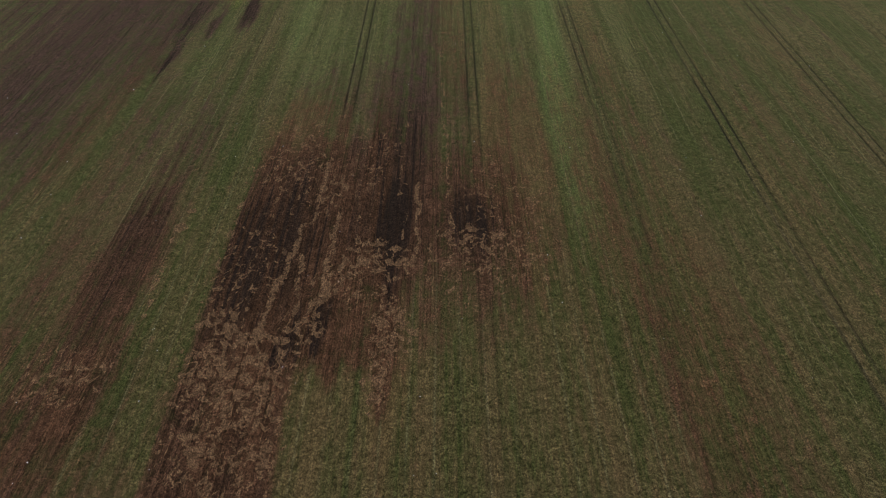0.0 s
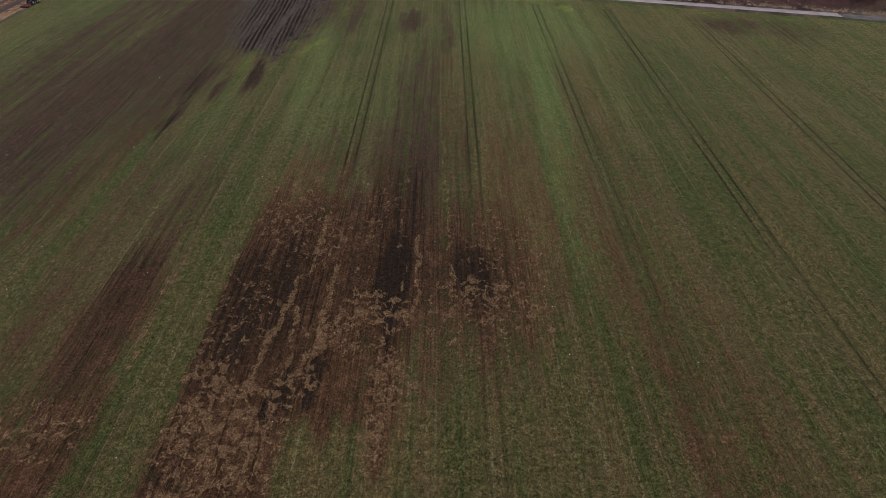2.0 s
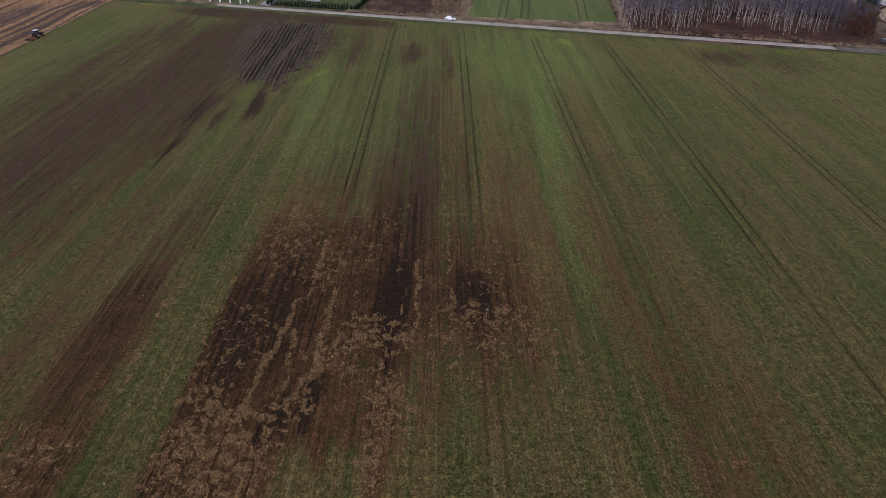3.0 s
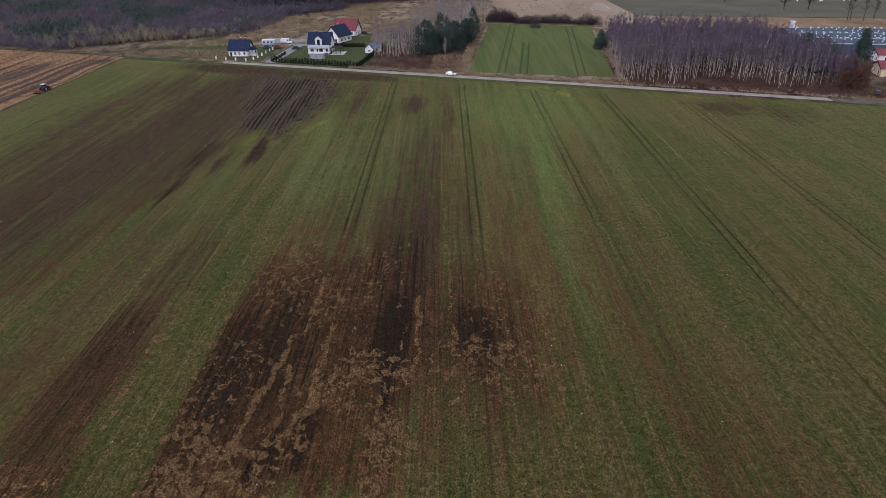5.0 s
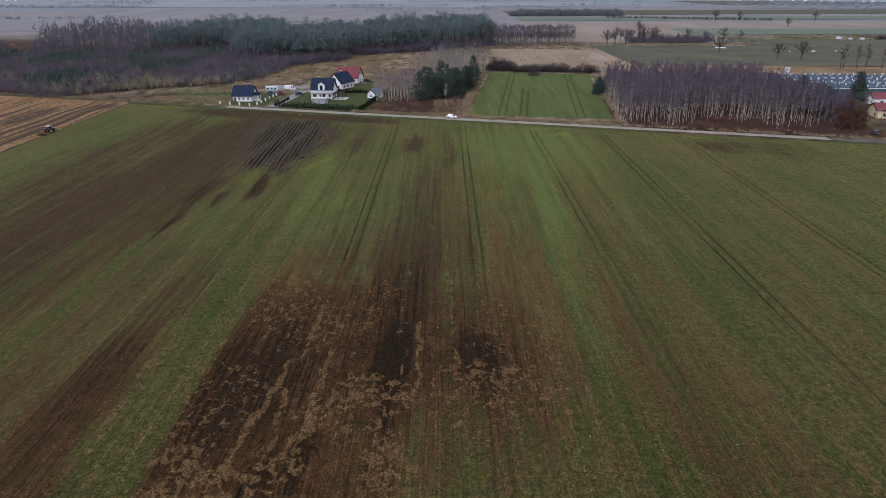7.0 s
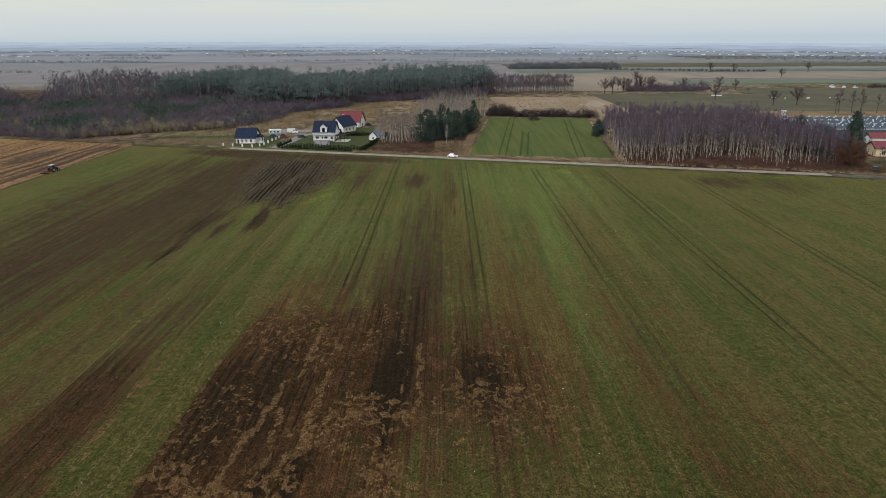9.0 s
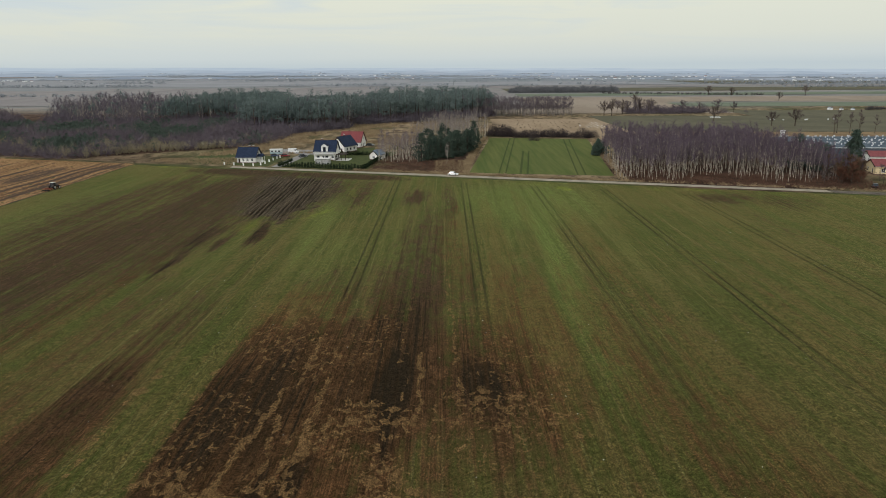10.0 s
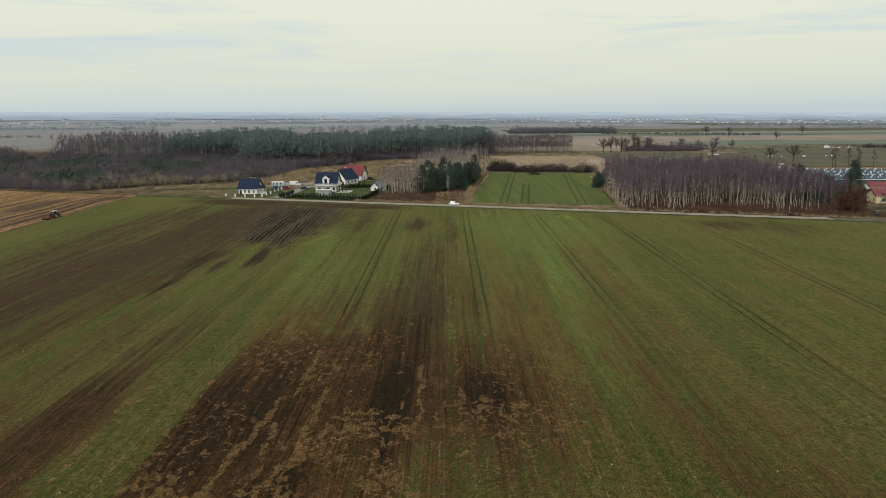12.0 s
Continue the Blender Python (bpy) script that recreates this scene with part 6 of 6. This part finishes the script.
# ---- tufts of dry grass on the verges ----
tuft = [slivers(rng, rng.normal(size=(26, 3)) * (0.25, 0.25, 0), rng.normal(size=(26, 3)) * 0.5 + (0, 0, 1.0), 0.6, 0.07) for _ in range(4)]
verge = [(x, ground_y(x, v)) for x, v in zip(rng.uniform(-40, 150, 1500), 260.6 + np.abs(rng.normal(size=1500)) * 2.0)]
verge = [p for p in verge if p[0] < 60 or rng.uniform() < 0.3]
verge += places_in(rng, 500, -6, 12, 262, 300, lambda x, y: y > ground_y(x, 262) and x < 8 + 0.1 * (y - 264), 0.5)
verge += places_in(rng, 700, 3, 26, 266, 400, lambda x, y: abs(x - 5.0 - 0.125 * (y - 264)) < 2.0, 0.5)
verge += places_in(rng, 400, 62, 90, 246, 380, lambda x, y: abs(x - 66.0 - 0.13 * (y - 246)) < 1.4, 0.5)
tussock = places_in(rng, 2600, -125, 0, 318, 505, lambda x, y: y > 330 + 0.1 * (x + 60) and x < -12 + 0.05 * (y - 330) and not (-62 < x < -38 and y < 372) and wander(np.array([x]), np.array([y]), 40, 81)[0] > -0.1, 0.8)
verge += places_in(rng, 500, -140, -98, 292, 316, lambda x, y: y > ground_y(x, 262), 0.8)
stuff("tussock_grass", planted(rng, tuft, tussock, 1.2, 2.8), DRYGRASS, "pale dry tussock grass on the meadow", "grass")
stuff("dry_grass", planted(rng, tuft, verge, 0.7, 1.5), DRYGRASS, "tall dry grass along the road and field edges", "grass")
heather = [bush(rng, 1.0, 30, 0.085, 0.8) for _ in range(3)]
floor_b = places_in(rng, 2600, 66, 152, 215, 300, lambda x, y: y - SLOPE * x > 261.5 and x > 68 + 0.13 * (y - 245) and y - SLOPE * x < 288, 0.8)
floor_b += places_in(rng, 700, -34, 6, 262, 300, lambda x, y: y - SLOPE * x > 262, 1.0)
stuff("undergrowth", planted(rng, heather, floor_b, 0.6, 1.3), leaf_material("dead_bracken", (0.062, 0.034, 0.024), (0.155, 0.088, 0.060)), "red-brown dead undergrowth at the wood's edge", "undergrowth")

# ---- far villages ----
vill = []
for mid, wide, n_h in ((-0.57, 0.07, 26), (-0.40, 0.05, 10), (-0.20, 0.07, 34), (-0.08, 0.06, 40), (0.10, 0.06, 34), (0.25, 0.07, 46), (0.36, 0.05, 20), (0.52, 0.08, 44)):
    for k in range(n_h):
        d = (2310, 2960, 3850)[int(rng.integers(3))] - rng.uniform(0, 130)
        a = mid + rng.normal() * wide * 0.6
        vill.append((d * math.sin(a), d * math.cos(a), rng.uniform(0, 180), rng.uniform(0.4, 0.8)))
FARWALL = surface("far_house_wall", (0.66, 0.68, 0.70), (0.80, 0.81, 0.81), 0.3, 2.0, 0.9, 0.1)
# both roof colours are washed out, as painted haze
FARRED = surface("hazy_red_roof", (0.25, 0.19, 0.185), (0.31, 0.24, 0.235), 0.3, 2.0, 0.9, 0.1)
FARGREY = surface("hazy_grey_roof", (0.27, 0.295, 0.32), (0.37, 0.39, 0.41), 0.3, 2.0, 0.9, 0.1)
far_one = {}
for i, (x, y, turn, s) in enumerate(vill + [(349, 608, 100, 0.32), (357, 604, 80, 0.25), (365, 600, 90, 0.25)]):
    red = i % 7 == 1
    zl = float(land(x, y))
    s /= 0.6
    m = pose(x, y, zl, 0, 0, turn) @ Matrix.Diagonal((s, s, s, 1))
    if red in far_one:
        copy_thing(far_one[red], m)
        continue
    h = thing("far_house", "distant white village house with a " + ("red" if red else "grey") + " roof", "house", "far villages", m=pose(x, y, zl, 0, 0, turn))
    part("wall", Shape().box(-3.6, 3.6, -2.7, 2.7, 0, 2.6), FARWALL, h)
    for sgn in (0, 180):
        part("roof", Shape().box(-3.9, 3.9, -3.55, 0, 0, 0.15), FARRED if red else FARGREY, h, "", 0, pose(0, 0, 4.72, 0, 0, sgn) @ pose(0, 0, 0, 38, 0, 0))
    far_one[red] = h
puff = []
for _ in range(4):
    at = rng.normal(size=(26, 3)) * (2.2, 2.2, 1.3) + (0, 0, 2.6)
    puff.append(flakes(rng, at, 0.95))
far_tr = []
for k in range(90):
    d, a = 1150 + 2600 * rng.uniform(0, 1) ** 0.8, rng.uniform(-0.64, 0.64)
    ln, dr = rng.uniform(40, 380), rng.normal() * 0.1
    n = int(ln / 6)
    for q in np.linspace(-0.5, 0.5, n):
        far_tr.append((d * math.sin(a) + q * ln * math.cos(dr) + rng.normal() * 3, d * math.cos(a) + q * ln * math.sin(dr) + rng.normal() * 3))
far_tr += [(x + rng.normal() * 24, y + rng.normal() * 30) for x, y, _, _ in vill for _ in range(2)]
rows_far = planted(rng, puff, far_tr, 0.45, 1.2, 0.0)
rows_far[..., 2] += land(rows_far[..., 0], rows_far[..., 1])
# the pale blue-grey twig colour is painted distance haze
stuff("far_hedgerows", rows_far, leaf_material("hazy_hedge_twigs", (0.230, 0.255, 0.285), (0.310, 0.330, 0.350)), "distant leafless hedgerows and copses", "hedgerow")

# ---- wrapped bales and film on the pasture ----
FILM = surface("white_silage_film", (0.66, 0.67, 0.68), (0.78, 0.78, 0.78), 1.0, 8.0, 0.5, 0.1)
bale0 = None
for x, y in ((245, 504), (247.5, 503.5), (252, 498), (268, 497), (270, 498.5), (286, 499), (291, 500)):
    if bale0 is None:
        bale0 = thing("silage_bale", "round silage bale wrapped in white film", "bale", "bales on the pasture", m=pose(x, y, GZ))
        part("wrap", Shape().disc((0, 0, 0.52), "x", 0.52, 1.0, 14), FILM, bale0, "", 0.06)
    else:
        copy_thing(bale0, pose(x, y, GZ, 0, 0, float(rng.uniform(0, 180))))
tun = thing("film_tunnel", "long white film tunnel beside a bare tree", "tunnel", m=pose(214, 531, GZ, 0, 0, -20))
part("cover", Shape().prism([(-4, 0), (4, 0), (4, 0.4), (3.7, 0.7), (-3.7, 0.7), (-4, 0.4)], -1.0, 1.0, 0.5), FILM, tun, "", 0.1)
film0 = None
for x, y, ln in ((103.4, 470, 46), (106.6, 474, 52), (109.8, 478, 40), (100.2, 466, 20), (97.2, 460, 14), (94.0, 470, 10)):
    m = pose(x, y, GZ + 0.06, 0, 0, -2) @ Matrix.Diagonal((1, ln / 40, 1, 1))
    if film0 is None:
        film0 = thing("film_row", "narrow strip of white film on the tan field", "film strip", "film strips", m=pose(x, y, GZ + 0.06, 0, 0, -2))
        part("cover", Shape().prism([(-0.22, 0), (0.22, 0), (0.12, 0.14), (-0.12, 0.14)], -20, 20), FILM, film0)
    else:
        copy_thing(film0, m)
HEAP = surface("dark_manure", (0.080, 0.060, 0.045), (0.155, 0.118, 0.084), 1.0, 6.0, 0.95, 0.5)
heap0 = None
for i in range(13):
    for j in range(6):
        x, y = 50 + i * 3.9 + j * 0.8 + rng.normal() * 0.7, 458 + j * 11 - 0.18 * (i * 3.9) + rng.normal() * 1.5
        if rng.uniform() < 0.2:
            continue
        m = pose(x, y, GZ + 0.05, 0, 0, float(rng.uniform(0, 360)))
        if heap0 is None:
            heap0 = thing("manure_heap", "small dark manure heap on the tan field", "heap", "heaps on the tan field", m=m)
            s_h = Shape()
            ring = [(0.75 * rng.uniform(0.7, 1.2) * math.cos(a), 1.0 * rng.uniform(0.7, 1.2) * math.sin(a), 0) for a in np.arange(9) * 0.698]
            mid = [(0.6 * p[0] + rng.normal() * 0.05, 0.6 * p[1] + rng.normal() * 0.05, 0.5 + rng.normal() * 0.08) for p in ring]
            s_h.add(ring + mid + [(0.05, -0.04, 0.8)], [(k, (k + 1) % 9, 9 + (k + 1) % 9, 9 + k) for k in range(9)] + [(9 + k, 9 + (k + 1) % 9, 18) for k in range(9)])
            part("heap", s_h, HEAP, heap0)
        else:
            copy_thing(heap0, m @ Matrix.Diagonal((float(rng.uniform(0.4, 0.8)),) * 3 + (1,)))

# ---- stones in the field ----
peb = Shape()
for k in range(150):
    x, y = rng.uniform(-95, 85), 30 + 190 * rng.uniform(0, 1) ** 1.6
    r = rng.uniform(0.04, 0.09)
    ring = [(x + r * rng.uniform(0.7, 1.3) * math.cos(a), y + r * rng.uniform(0.7, 1.3) * math.sin(a), 0.02) for a in np.arange(6) * 1.047]
    peb.add(ring + [(x, y, 0.02 + r * rng.uniform(0.8, 1.2))], [(i, (i + 1) % 6, 6) for i in range(6)])
peb_me = peb.mesh("field_stones")
peb_me.materials.append(surface("pale_field_stone", (0.40, 0.38, 0.35), (0.70, 0.68, 0.64), 1.0, 8.0, 0.9, 0.2))
tagged(new("field_stones", peb_me), "small pale stones scattered over the field", "stones", "", "stuff")

# ---- glowing backdrop rims of the land, with painted haze ----
def rim(radius, low, high, seed, c0, c1, label):
    r = np.random.default_rng(seed)
    n_r = 420
    ang = np.linspace(-math.pi, math.pi, n_r)
    top = low + (high - low) * (0.5 + 0.25 * np.sin(ang * 23 + seed) + 0.25 * np.sin(ang * 61 + 2 * seed) + r.normal(size=n_r) * 0.10)
    s = Shape()
    s.add([(radius * math.sin(a), radius * math.cos(a), float(land(radius * math.sin(a), radius * math.cos(a))) - 3.0) for a in ang] + [(radius * math.sin(a), radius * math.cos(a), float(land(radius * math.sin(a), radius * math.cos(a))) + t) for a, t in zip(ang, top)],
          [(i, i + 1, n_r + i + 1, n_r + i) for i in range(n_r - 1)])
    # the ring glows by itself; haze is painted into its emission colour
    n = Nodes("glowing_painted_haze")
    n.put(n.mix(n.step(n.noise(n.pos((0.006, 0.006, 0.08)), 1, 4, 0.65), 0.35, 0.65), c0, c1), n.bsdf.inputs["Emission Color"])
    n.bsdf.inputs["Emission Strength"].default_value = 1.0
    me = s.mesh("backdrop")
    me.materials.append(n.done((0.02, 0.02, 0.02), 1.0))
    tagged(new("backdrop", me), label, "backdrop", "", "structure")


rim(4800, 23, 29, 3, (0.42, 0.50, 0.54), (0.465, 0.54, 0.575), "glowing backdrop of hazy blue hills on the horizon")
rim(3900, 13, 20, 5, (0.345, 0.415, 0.465), (0.40, 0.465, 0.50), "glowing backdrop of hazy blue-grey woods near the horizon")
rim(3000, 8, 15, 8, (0.285, 0.345, 0.395), (0.35, 0.40, 0.435), "glowing backdrop of hazy grey woods and settlements")
rim(2350, 2, 9, 11, (0.230, 0.275, 0.315), (0.295, 0.33, 0.355), "glowing backdrop of hazy grey hedges and woods")
